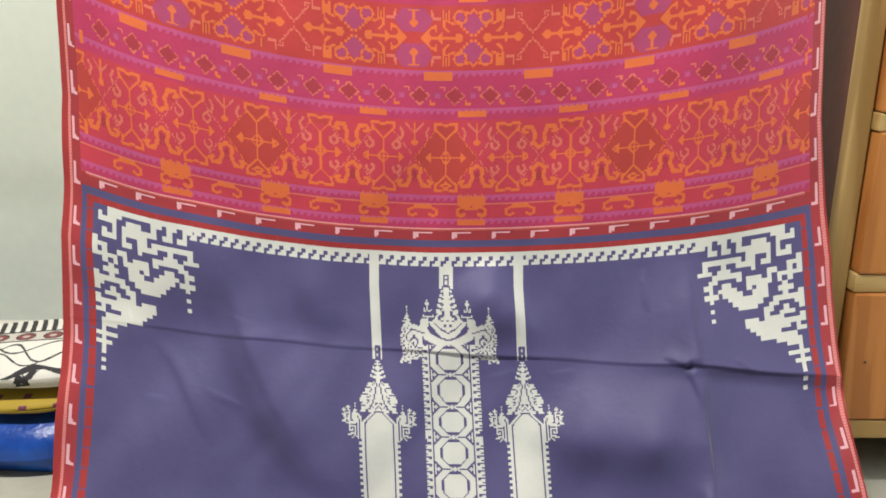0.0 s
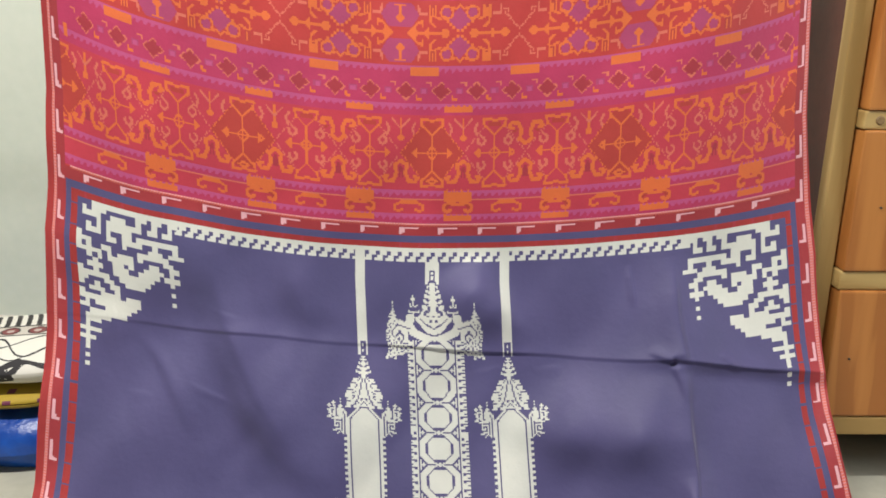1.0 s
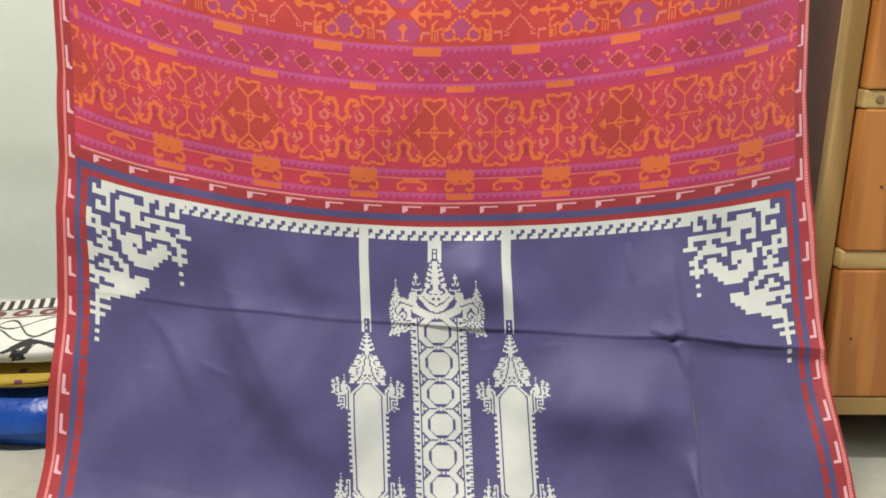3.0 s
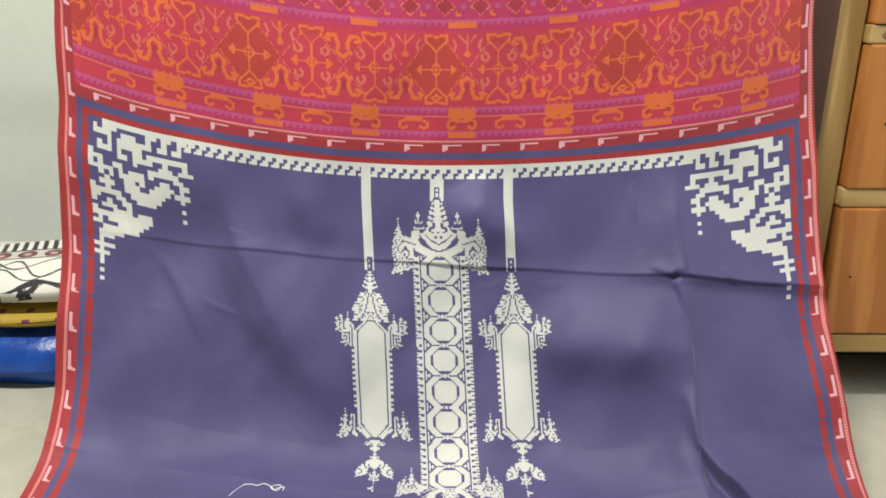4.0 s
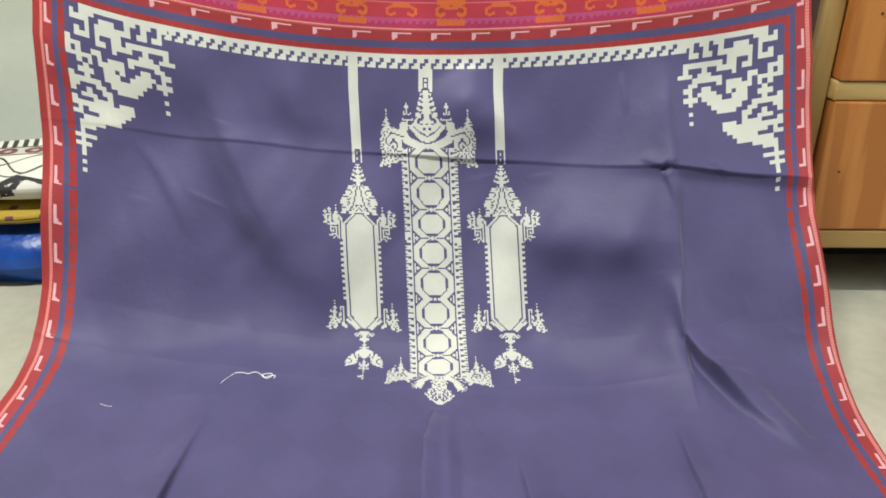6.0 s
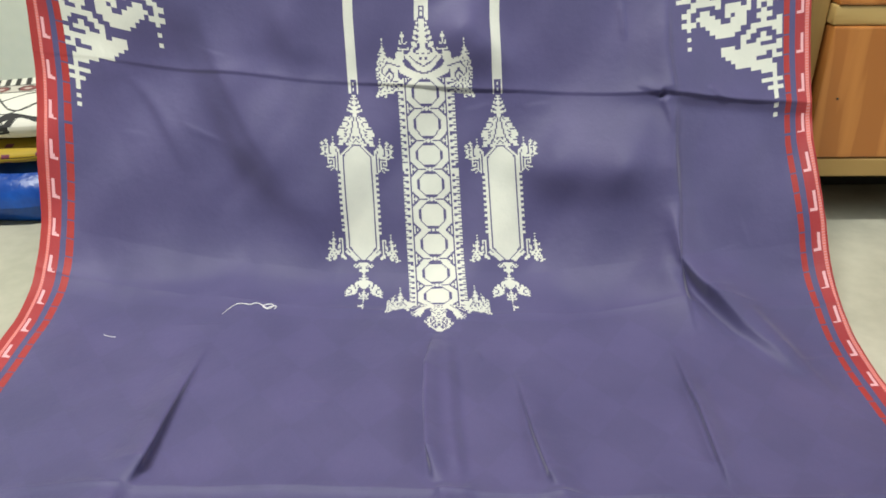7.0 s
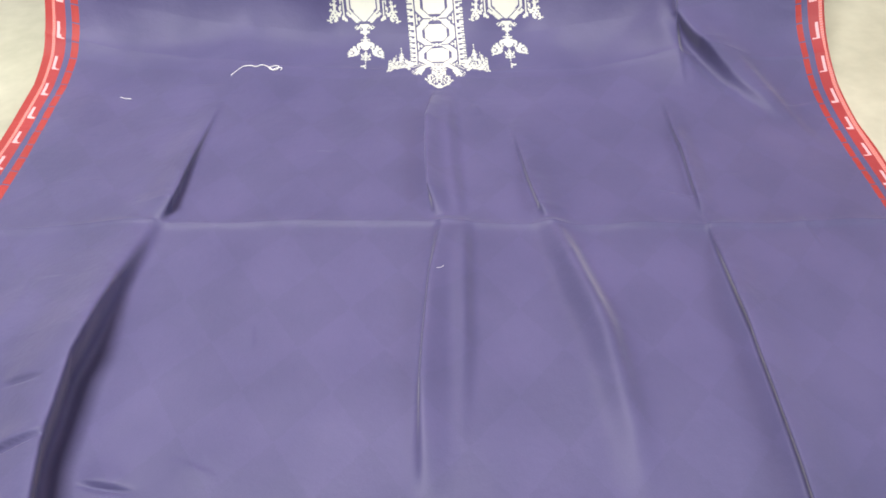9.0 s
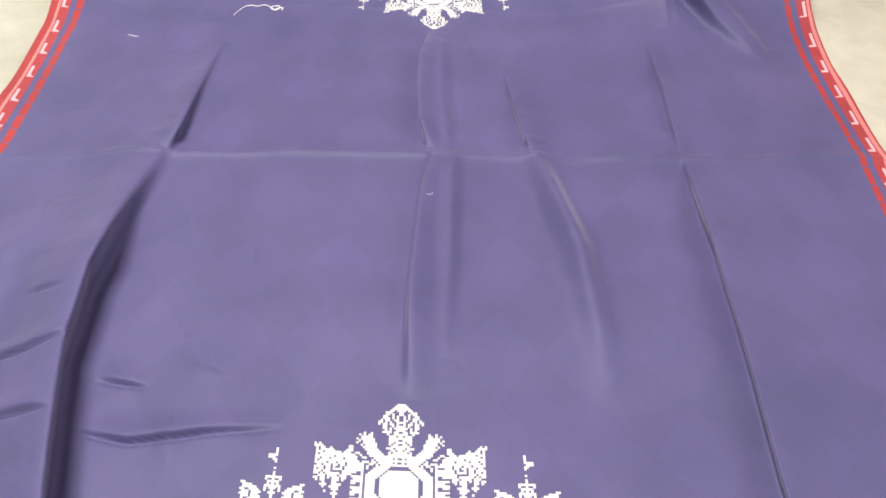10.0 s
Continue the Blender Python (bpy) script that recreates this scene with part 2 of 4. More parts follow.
def lattice_band():
    """The wide band of crosses and diamonds between curls."""
    v = -0.137
    band(-0.190, -0.084, CRIMSON)
    for k in range(-6, 7):
        u, solid = -0.001 + 0.0885 * k, k % 3 == 0
        line = ORANGE if solid else ROSE
        if solid:
            lozenge(u, v, 0.046, 0.056, BROWN, 0.044)
        # lattice of dotted diagonals that meet midway between the crosses
        for s in (-1, 1):
            for q in (-1, 1):
                for i in range(11):
                    a, b = 0.0442 - 0.0027 * i, 0.0034 * i
                    paint(u + q * a - 0.001, u + q * a + 0.001, v + s * b - 0.0012, v + s * b + 0.0012, line)
        stroke([(u, v - 0.026), (u, v + 0.026)], 0.0022, ORANGE)
        stroke([(u - 0.024, v), (u + 0.024, v)], 0.0022, ORANGE)
        for s in (-1, 1):
            stroke([(u + s * 0.022, v - 0.005), (u + s * 0.028, v), (u + s * 0.022, v + 0.005), (u + s * 0.022, v - 0.005)], 0.0026, ORANGE)
            both(u, [(0, s * 0.025), (0.013, s * 0.038)], 0.0020, ORANGE, v)
            both(u, [(0, s * 0.009), (0.008, 0)], 0.0018, ORANGE, v)
            # the stepped cap at each end of the upright
            both(u, [(0.014, s * 0.036), (0.016, s * 0.047)], 0.0032, ORANGE, v)
            both(u, [(0.016, s * 0.0465), (0.008, s * 0.0475), (0, s * 0.0445)], 0.0030, ORANGE, v)
            if not solid:
                for q in (-1, 1):
                    arc(u + q * 0.019, v + s * 0.017, 0.0052, -60, 200, 0.0034, ROSE)
                    stroke([(u + q * 0.016, v + s * 0.020), (u + q * 0.021, v + s * 0.026)], 0.0026, ROSE)
        if solid:
            lozenge(u, v + 0.040, 0.009, 0.006, ORANGE)
            paint(u - 0.003, u + 0.003, v + 0.0385, v + 0.0415, BROWN)
        else:
            paint(u - 0.009, u + 0.009, v - 0.044, v - 0.037, BROWN)
        j = u + 0.04425
        curl = [(0, 0.011), (0.009, 0.018), (0.006, 0.028), (0.011, 0.040), (0.020, 0.041), (0.024, 0.035), (0.019, 0.033)]
        both(j, curl, 0.0050, ORANGE, v)
        both(j, [(0.0, 0.020), (0.002, 0.026), (0.002, 0.033)], 0.0030, MAROON, v)
        if k % 3 == 1:
            both(j, curl, 0.0050, ORANGE, v, -1)
            both(j, [(0.014, 0.030), (0.018, 0.028)], 0.0036, BROWN, v, -1)
        else:
            disc(j, v - 0.021, 0.0048, ORANGE)
            stroke([(j, v - 0.022), (j, v - 0.048)], 0.0026, ORANGE)
            both(j, [(0, 0.034), (0.012, 0.047)], 0.0018, ROSE, v, -1)
            both(j, [(0.019, 0.026), (0.016, 0.034), (0.020, 0.041)], 0.0030, ROSE, v, -1)


def star_band():
    """Small maroon stars in stepped outlines, between lilac dots and orange hooks."""
    v = -0.2235
    band(-0.240, -0.206, MAGENTA)
    band(-0.2065, -0.2040, LILAC)
    for k in range(-10, 11):
        u = 0.0115 + 0.0495 * k
        if abs(u) > 0.51:
            continue
        lozenge(u, v, 0.0150, 0.0135, ROSE)
        lozenge(u, v, 0.0125, 0.0110, MAROON)
        for q in (-1, 1):
            for s in (-1, 1):
                paint(u + q * 0.0065 - 0.0012, u + q * 0.0065 + 0.0012, v + s * 0.0065 - 0.001, v + s * 0.0065 + 0.001, MAGENTA)
            ink = ORANGE if q > 0 else ROSE
            stroke([(u + q * 0.015, v + q * 0.007), (u + q * 0.015, v + q * 0.0115), (u + q * 0.021, v + q * 0.0115)], 0.0022, ink)
        paint(u + 0.0195, u + 0.0300, v - 0.004, v + 0.004, VIOLET)
        paint(u + 0.0215, u + 0.0280, v - 0.003, v + 0.003, LILAC)


def scroll_band():
    """Orange scrolls on dark red under a thin line."""
    band(-0.069, -0.050, CRIMSON)
    band(-0.071, -0.069, ROSE)
    for k in range(-8, 9):
        u, fat = 0.036 + 0.07 * k, k % 2 == 0
        if abs(u) > 0.51:
            continue
        w = 0.0050 if fat else 0.0036
        both(u, [(0, -0.064 if fat else -0.065), (0.012, -0.066), (0.020, -0.062), (0.020, -0.056), (0.015, -0.053), (0.010, -0.056)], w, ORANGE)
        if fat:
            paint(u - 0.020, u + 0.020, -0.082, -0.067, ORANGE)
            for i in range(4):
                paint(u - 0.017 + i * 0.010, u - 0.014 + i * 0.010, -0.086, -0.082, ORANGE)
            both(u, [(0.012, -0.063), (0.016, -0.060)], 0.0034, BROWN)
        else:
            paint(u - 0.012, u + 0.012, -0.070, -0.065, ORANGE)


def flower_band(v, low, high):
    """Large stepped flowers, hourglasses and crosses."""
    band(low, high, RED)
    for k in range(-3, 4):
        u = 0.0365 + 0.165 * k
        for s in (-1, 1):
            lozenge(u, v + s * 0.019, 0.017, 0.016, VIOLET)
            paint(u - 0.006, u + 0.006, v + s * 0.024 - 0.005, v + s * 0.024 + 0.005, VIOLET)
            for q in (-1, 1):
                # petals with a scalloped outline
                arc(u + q * 0.018, v + s * 0.028, 0.0085, 0, 360, 0.0026, ORANGE)
                disc(u + q * 0.018, v + s * 0.028, 0.0062, VIOLET)
                for i in range(5):
                    a = 0.003 + i * 0.0046
                    paint(u + q * a - 0.002, u + q * a + 0.002, v + s * a - 0.002, v + s * a + 0.002, ORANGE)
                stroke([(u, v + s * 0.038), (u + q * 0.005, v + s * 0.033), (u + q * 0.010, v + s * 0.034)], 0.0026, ORANGE)
                # square keys at the four corners and the hook that joins them
                paint(u + q * 0.0375 - 0.0050, u + q * 0.0375 + 0.0050, v + s * 0.031 - 0.0080, v + s * 0.031 + 0.0080, ORANGE)
                paint(u + q * 0.0375 - 0.0030, u + q * 0.0375 + 0.0030, v + s * 0.031 - 0.0060, v + s * 0.031 + 0.0060, BROWN)
                paint(u + q * 0.0375 - 0.0015, u + q * 0.0375 + 0.0010, v + s * 0.031 - 0.0040, v + s * 0.031 + 0.0060, ORANGE)
                stroke([(u + q * 0.041, v + s * 0.022), (u + q * 0.040, v + s * 0.014), (u + q * 0.034, v + s * 0.009)], 0.0030, ORANGE)
                stroke([(u + q * 0.034, v + s * 0.022), (u + q * 0.027, v + s * 0.019)], 0.0030, ORANGE)
                stroke([(u + q * 0.046, v + s * 0.026), (u + q * 0.056, v + s * 0.026), (u + q * 0.057, v + s * 0.037)], 0.0022, ROSE)
        for q in (-1, 1):
            disc(u + q * 0.020, v, 0.0062, ORANGE)
            stroke([(u + q * 0.022, v), (u + q * 0.062, v)], 0.0022, ORANGE)
            disc(u + q * 0.063, v, 0.0058, ORANGE)
            for i in range(4):
                h = 0.0075 - 0.0022 * i
                paint(u + q * (0.0435 + 0.002 * i) - 0.001, u + q * (0.0435 + 0.002 * i) + 0.001, v - h, v + h, ORANGE)
        m = u + 0.0825
        if k % 2:
            for s in (-1, 1):
                lozenge(m, v + s * 0.024, 0.027, 0.040, VIOLET, 0.016)
                disc(m, v + s * 0.020, 0.0058, ORANGE)
                stroke([(m, v + s * 0.020), (m, v + s * 0.036)], 0.0022, ORANGE)
                stroke([(m - 0.007, v + s * 0.037), (m + 0.007, v + s * 0.037)], 0.0022, ORANGE)
                both(m, [(0.012, 0), (0.024, s * 0.013), (0.030, s * 0.016), (0.031, s * 0.010)], 0.0026, ORANGE, v)
            both(m, [(0.012, 0), (0.020, 0.006), (0.020, -0.006), (0.012, 0)], 0.0036, ORANGE, v)
        else:
            for s in (-1, 1):
                for i in range(9):
                    a = i * 0.0024
                    both(m, [(a, s * (0.004 + a * 1.15)), (a + 0.0010, s * (0.004 + a * 1.15))], 0.0022, ROSE, v)
                both(m, [(0.016, s * 0.027), (0.016, s * 0.031), (0.022, s * 0.031)], 0.0022, ROSE, v)


def spire(u, v, tall, wide, step=0.008):
    """A stem with stepped cross-bars that widen downwards."""
    stroke([(u, v), (u, v + tall)], 0.0022, WHITE)
    n = int(tall / step)
    for i in range(n):
        w = wide * (i + 1) / n
        y = v + (i + 0.7) * step
        both(u, [(0, y), (w, y)], 0.0016, WHITE)
        both(u, [(w, y), (w, y - 0.0028)], 0.0016, WHITE)


CROWN_WING = [
    "...........#",
    ".",
    "...........#",
    ".",
    "...........#",
    "...........#",
    "..........###",
    "...........##",
    "..........####",
    ".........###",
    "..........#####",
    ".........####",
    "......#.######",
    "....######.####",
    "...############",
    "..######-##.#.##",
    ".####-----####.#",
    "###--####-###.##",
    "---#######-##.#",
    "..#########-####",
    "..####--####-#.##",
    "..###----###-##",
    "..##--##--##-####",
    "..##-####-#-##.#",
    "..##-##-##-###.##",
    "..##-##--######",
    "..###-#-###-##.##",
    "...##--##-####",
    ".....#.##-#-#.##",
    "...##########-##",
    "..##-###-##.##.#",
    "..#-##-##-####",
    "..#-#--##-##.###",
    "..##-####-###",
    "...##--#######.#",
    "....####-##.####",
    ".....#########.##",
    "..........#######",
    "..........#..##.##",
    "..........##....##",
]
CROWN_SPIRE = [
    "##",
    "##",
    "####",
    "##.#",
    "##",
    "##.##",
    "#####",
    "###",
    "##..##",
    "######",
    "###",
    "##...##",
    "###.###",
    "######",
    "###",
    "##...###",
    "##.#####",
    "##.#####",
    "######",
    "####",
    "#######",
    "##-#-###",
    "#-##-#-##",
]


def crown():
    """Head of the middle column."""
    paint(-0.0105, 0.0105, 0.019, 0.0525, WHITE)
    paint(-0.0045, 0.0045, 0.032, 0.0475, NAVY)
    paint(-0.0024, 0.0024, 0.034, 0.0385, WHITE)
    paint(-0.0024, 0.0024, 0.0405, 0.0455, WHITE)
    paint(-0.0068, 0.0068, 0.0475, 0.0525, NAVY)
    mirrored(CROWN_SPIRE, 0, 0.050)
    lozenge(0, 0.104, 0.027, 0.030, WHITE)
    for s in (-1, 1):
        spire(s * 0.0285, 0.070, 0.034, 0.009, 0.0085)
        paint(s * 0.0285 - 0.001, s * 0.0285 + 0.001, 0.084, 0.092, NAVY)
        stroke([(s * 0.034, 0.102), (s * 0.036, 0.112), (s * 0.030, 0.122), (s * 0.016, 0.130), (0, 0.134)], 0.0115, WHITE)
        stroke([(s * 0.027, 0.104), (s * 0.028, 0.112), (s * 0.018, 0.121), (0, 0.128)], 0.0020, NAVY)
        stroke([(s * 0.020, 0.102), (s * 0.012, 0.110), (0, 0.117)], 0.0020, NAVY)
    mirrored(CROWN_WING, 0, 0.079, 17)
    for i in range(3):
        paint(-0.010 + i * 0.008, -0.006 + i * 0.008, 0.098, 0.101, NAVY)
    for i in range(2):
        paint(-0.006 + i * 0.008, -0.002 + i * 0.008, 0.105, 0.108, NAVY)
    both(0, [(0.006, 0.084), (0.006, 0.092), (0.012, 0.092), (0.012, 0.098)], 0.0020, NAVY)


def column():
    """The middle column: a chain of octagons between toothed edges."""
    first, pitch = 0.156, 0.044
    px, uu, vv = window(-0.041, 0.041, 0.134, 0.484)
    c = np.round(np.abs(uu) / CELL - 0.5)
    k = np.round((vv - first) / pitch)
    r = np.round((vv - first - k * pitch) / CELL)
    ar = np.abs(r)
    rr = np.round((vv - 0.134) / CELL)
    ink = np.full(px.shape, WHITE)
    octagon = np.maximum(np.maximum(c, ar), (c + ar) * 0.70)
    ink[(octagon > 7.9) & (octagon < 9.1)] = NAVY
    seam = np.abs(ar - 11)
    ink[(seam < 0.6) & (c >= 3) & (c <= 9)] = NAVY
    ink[(np.abs(seam - c) < 0.6) & (c < 3) & (c > 0)] = NAVY
    ink[(np.abs(seam - (c - 8.5)) < 0.6) & (c >= 9) & (c <= 13)] = NAVY
    ink[(c == 12) & (seam < 2.5) & (seam > 0.6)] = NAVY
    ink[np.broadcast_to(c == 14, px.shape)] = NAVY
    step = (rr + (uu > 0) * 1) % 5
    ink[(c >= 16) & (step == 0)] = NAVY
    ink[(c >= 16) & (c <= 17) & (step == 1)] = NAVY
    ink[(c >= 19) & (step == 3)] = NAVY
    px[:] = ink


WING = [
    "......#",
    ".",
    "......#",
    ".",
    "......#",
    ".....###",
    "......#...#",
    ".....###",
    ".....####..#",
    "....####..###",
    "......##...#",
    "...#.###...##.#",
    "..##.###.#.##.##",
    "..###.####.###",
    ".###.######.#.##",
    "####-----###.###",
    "###-####-##.##.#",
    "###-#--#-##.####",
    "##-##-##-###.##",
    "##-##---##.#####",
    "-#-########.##.#",
    "##--#####-###.##",
    "-####---###.####",
    "##--##########.#",
    "..##.###..##.###",
    "............##.#",
    ".............####",
    "..............#.#",
]


def column_foot():
    both(0, [(0.036, 0.486), (0.046, 0.490), (0.042, 0.500)], 0.0044, WHITE)
    mirrored(WING, 0, 0.4445, 19)
    # the pendant, from the column down to its tip
    paint(-0.030, 0.030, 0.484, 0.546, NAVY)
    stamp(PENDANT[::-1], 0.0, 0.546 - 2 * 0.001 * len(PENDANT), WHITE)
    stamp(PENDANT[::-1], 0.0, 0.546 - 2 * 0.001 * len(PENDANT), WHITE, 1, True)


PENDANT = [
    "##",
    "###",
    "####",
    "##.##",
    "#...###",
    "#..#.##",
    ".#.#..##",
    ".#.#.###",
    ".##..##.#",
    "##..#.#.##",
    ".#.##.##.#",
    "##.#..##",
    "###.#.##",
    "##..#.#",
    ".##.####",
    "###..#......#..#",
    "#.###.......##.#.#",
    "#####.......#####",
    ".####......######.#",
    "##.##......#####.#",
    ".##.#.....######..#",
    "####......#####.#",
    "##.###....######",
    "#.##.....######..............#..#",
    "###.#...######..............####.#",
    "#####..#######...##......#######.#",
    "#############...#..#..##########",
    ".#.########...##..######.##..####",
    "##########.#......#####.##.##.##",
    ".#.######.##.###..##.###.#.##.###",
    "########.#.##..#####.#..##.#.#.##",
]


ONION = [
    "##",
    "#",
    "###",
    "#",
    "##.#",
    "####",
    "##",
    "#..##",
    "#####",
    "###",
    "##...#",
    "######",
    "####",
    "##",
    "##",
    "##-#",
    "#-#.####",
    "#-##.###",
    "#-#######",
    "##-###",
    "##-##.####",
    "##-###.###",
    "##-########",
    "###-####",
    "###-##.#####",
    "###-###..###",
    "###-#########",
    "####-##-.####",
    "####-##.#####",
    "#--#-###.##",
    "##-##-######",
    "-####--###",
    "#-##-#.#####",
    "##-###-.####",
    "########..##",
    "----####-.###",
]
SHOULDER = [
    "....#",
    ".",
    "....#....#",
    "........###",
    "....#....#..#",
    "...###..##.###",
    "....##..#...#",
    "..#####.####",
    ".######.#..###",
    "##-####.##.##",
    "#-#####.####",
    "#-####..##.##",
    "#-#######..###",
    "#-#.#######",
    "#-#.....#",
    "#-#.#####",
    "#-#.#...#",
    "#-#.#.#.#",
    "#-#.#.###",
    "#-#.#",
    "#-#.####",
    "#-#.#..###",
    "#-##.#",
    "#-#...#",
]
LAMP_FOOT = [
    "........#",
    ".",
    "........#",
    ".",
    "..###...#",
    "..#.#..###",
    "..#.#...#",
    "..#.....##.#",
    "..#.#..#####",
    "..#.##..##",
    "..#..#..##.#",
    "..#.#..######",
    "..#.####.##",
    "..#..#######",
    "..##.##.##.#",
    ".###...######",
    "####...##.#.#",
    "##.....###.##",
    "........##..###",
    "...........##",
]
DROP = [
    "-----",
    "####",
    "#####.#",
    "###.##.#",
    "##.#.##",
    "##",
    "####",
    "####",
    "##",
    "#",
    "#",
    "##",
    "#",
    "####",
    "##",
    "####",
    "######",
    "#######",
    "#######",
    "####-##.##",
    "###-##.####",
    "##-..#.####",
    "--...#####.#",
    "#.--.####.##",
    "#..-..###.###",
    "##.-.####.##",
    "#..#..####.##",
    "##.#...#####",
    "####.....###",
    "#.#........##",
    "###",
    "#..#",
    "####",
    "#",
    "#",
    ".",
    "#",
]


def lamp(u):
    """A hanging lamp on its strap."""
    paint(u - 0.007, u + 0.007, 0.0, 0.138, WHITE)
    paint(u - 0.007, u - 0.004, 0.136, 0.158, WHITE)
    paint(u + 0.005, u + 0.007, 0.136, 0.158, WHITE)
    paint(u - 0.003, u + 0.003, 0.138, 0.160, NAVY)
    paint(u - 0.001, u + 0.001, 0.142, 0.146, WHITE)
    paint(u - 0.001, u + 0.001, 0.150, 0.154, WHITE)
    # body: a long white panel with a navy line inside its toothed edge
    px, uu, vv = window(u - 0.036, u + 0.036, 0.232, 0.402)
    a = np.abs(uu - u)
    up, down = vv - 0.234, 0.400 - vv
    half = np.minimum(0.0255, np.minimum(0.011 + up * 0.9, 0.009 + down * 0.9))
    step = np.round((vv + np.where(uu > u, 0.0, 0.002)) / CELL) % 4
    px[(a <= half)] = WHITE
    px[(a > half - 0.0065) & (a < half - 0.0040)] = NAVY
    px[(a > 0.0245) & (a <= 0.0295) & (step < 2) & (vv > 0.27) & (vv < 0.365)] = WHITE
    px[(a > 0.0245) & (a <= 0.0265) & (step >= 2) & (vv > 0.27) & (vv < 0.365)] = NAVY
    mirrored(ONION, u, 0.159)
    mirrored(SHOULDER, u, 0.222, 12)
    mirrored(LAMP_FOOT, u, 0.362, 12)
    both(u, [(0.010, 0.400), (0.024, 0.389)], 0.0040, WHITE)
    mirrored(DROP, u, 0.401)
    s = 1 if u > 0 else -1
    stroke([(u, 0.484), (u + s * 0.006, 0.489), (u, 0.489), (u, 0.494)], 0.0030, WHITE)


def borders():
    """Hems, stitched lines, hooked marks and dashes along the sides and the cross border."""
    for s in (-1, 1):
        def side(a, b, v0, v1, ink):
            lo, hi = sorted((s * a, s * b))
            paint(lo, hi, v0, v1, ink)
        side(HALF_W, 0.528, V_TOP, V_END, DARK)
        side(HALF_W, 0.5465, V_TOP, V_END, DASH)
        side(0.528, 0.5195, -0.034, V_END, NAVY)
        side(0.5195, 0.5110, -0.0175, V_END, DASH)
        for i in range(int((V_END - V_TOP) / CELL)):
            v = V_TOP + i * CELL
            side(0.5470, 0.5415, v, v + CELL, CHAIN if i % 2 else ROSE)
        for i in range(36):
            v = V_TOP + 0.012 + i * 0.0565
            side(0.5405, 0.5370, v, v + 0.027, PINK)
            side(0.5405, 0.5350, v + 0.021, v + 0.027, PINK)
            side(0.5405, 0.5305, v + 0.0235, v + 0.027, PINK)
            if v < -0.05:
                side(0.521, 0.515, v, v + 0.016, ORANGE if i % 2 else BROWN)
        for i in range(49):
            v = -0.0175 + i * 0.02825
            side(0.5195, 0.5110, v, v + 0.0022, NAVY)
    band(-0.034, -0.0175, DARK)
    band(-0.0175, -0.0085, NAVY)
    band(-0.0085, 0.0, DASH, 0.5195)
    for i in range(37):
        u = -0.500 + i * 0.02825
        paint(u, u + 0.0030, -0.0085, 0.0, MAROON)
    for i in range(260):
        u = -0.52 + i * 0.004
        paint(u, u + 0.0022, -0.037, -0.034, PINK)
        paint(u + 0.002, u + 0.004, -0.036, -0.033, ROSE)
    for i in range(18):
        u = -0.500 + i * 0.0565
        paint(u, u + 0.027, -0.030, -0.027, PINK)
        paint(u, u + 0.007, -0.028, -0.0225, PINK)
        paint(u, u + 0.004, -0.024, -0.0195, PINK)


def weave_pattern():
    # tone-on-tone lozenges of the plain field
    a, b = np.meshgrid(UC, VC)
    p, q = (a + b * 0.8) / 0.085, (a - b * 0.8) / 0.085
    dye[(np.floor(p) + np.floor(q)) % 2 == 0] = NAVY_B
    dye[VC < 0.52, :] = NAVY
    band(V_TOP, -0.034, RED)
    flower_band(-0.302, -0.346, -0.258)
    flower_band(-0.562, -0.62, -0.518)
    lattice_band()
    star_band()
    for v0, v1, start, ink in ((-0.050, -0.037, 0.036, LILAC), (-0.084, -0.069, 0.036, LILAC), (-0.206, -0.190, 0.037, LILAC),
                               (-0.258, -0.241, -0.012, LILAC), (-0.368, -0.346, 0.037, LILAC), (-0.518, -0.50, -0.012, LILAC)):
        hatch(v0, v1, start, ink)
    scroll_band()
    teeth_row()
    stamp_corner(-1)
    stamp_corner(1)
    crown()
    column()
    column_foot()
    lamp(-0.105)
    lamp(0.105)
    # the far end repeats the lamps upside down
    mid, end = row(0.8575), ROWS
    n = end - mid
    field = slice(col(-0.20), col(0.20))
    upper = dye[mid - n:mid, field][::-1]
    lower = dye[mid:end, field]
    lower[upper == WHITE] = WHITE
    inside = (upper == NAVY) & (np.abs(UC[None, field]) < 0.076) & (VC[mid:end, None] > 2 * 0.8575 - 0.546)
    lower[inside] = NAVY
    borders()


weave_pattern()


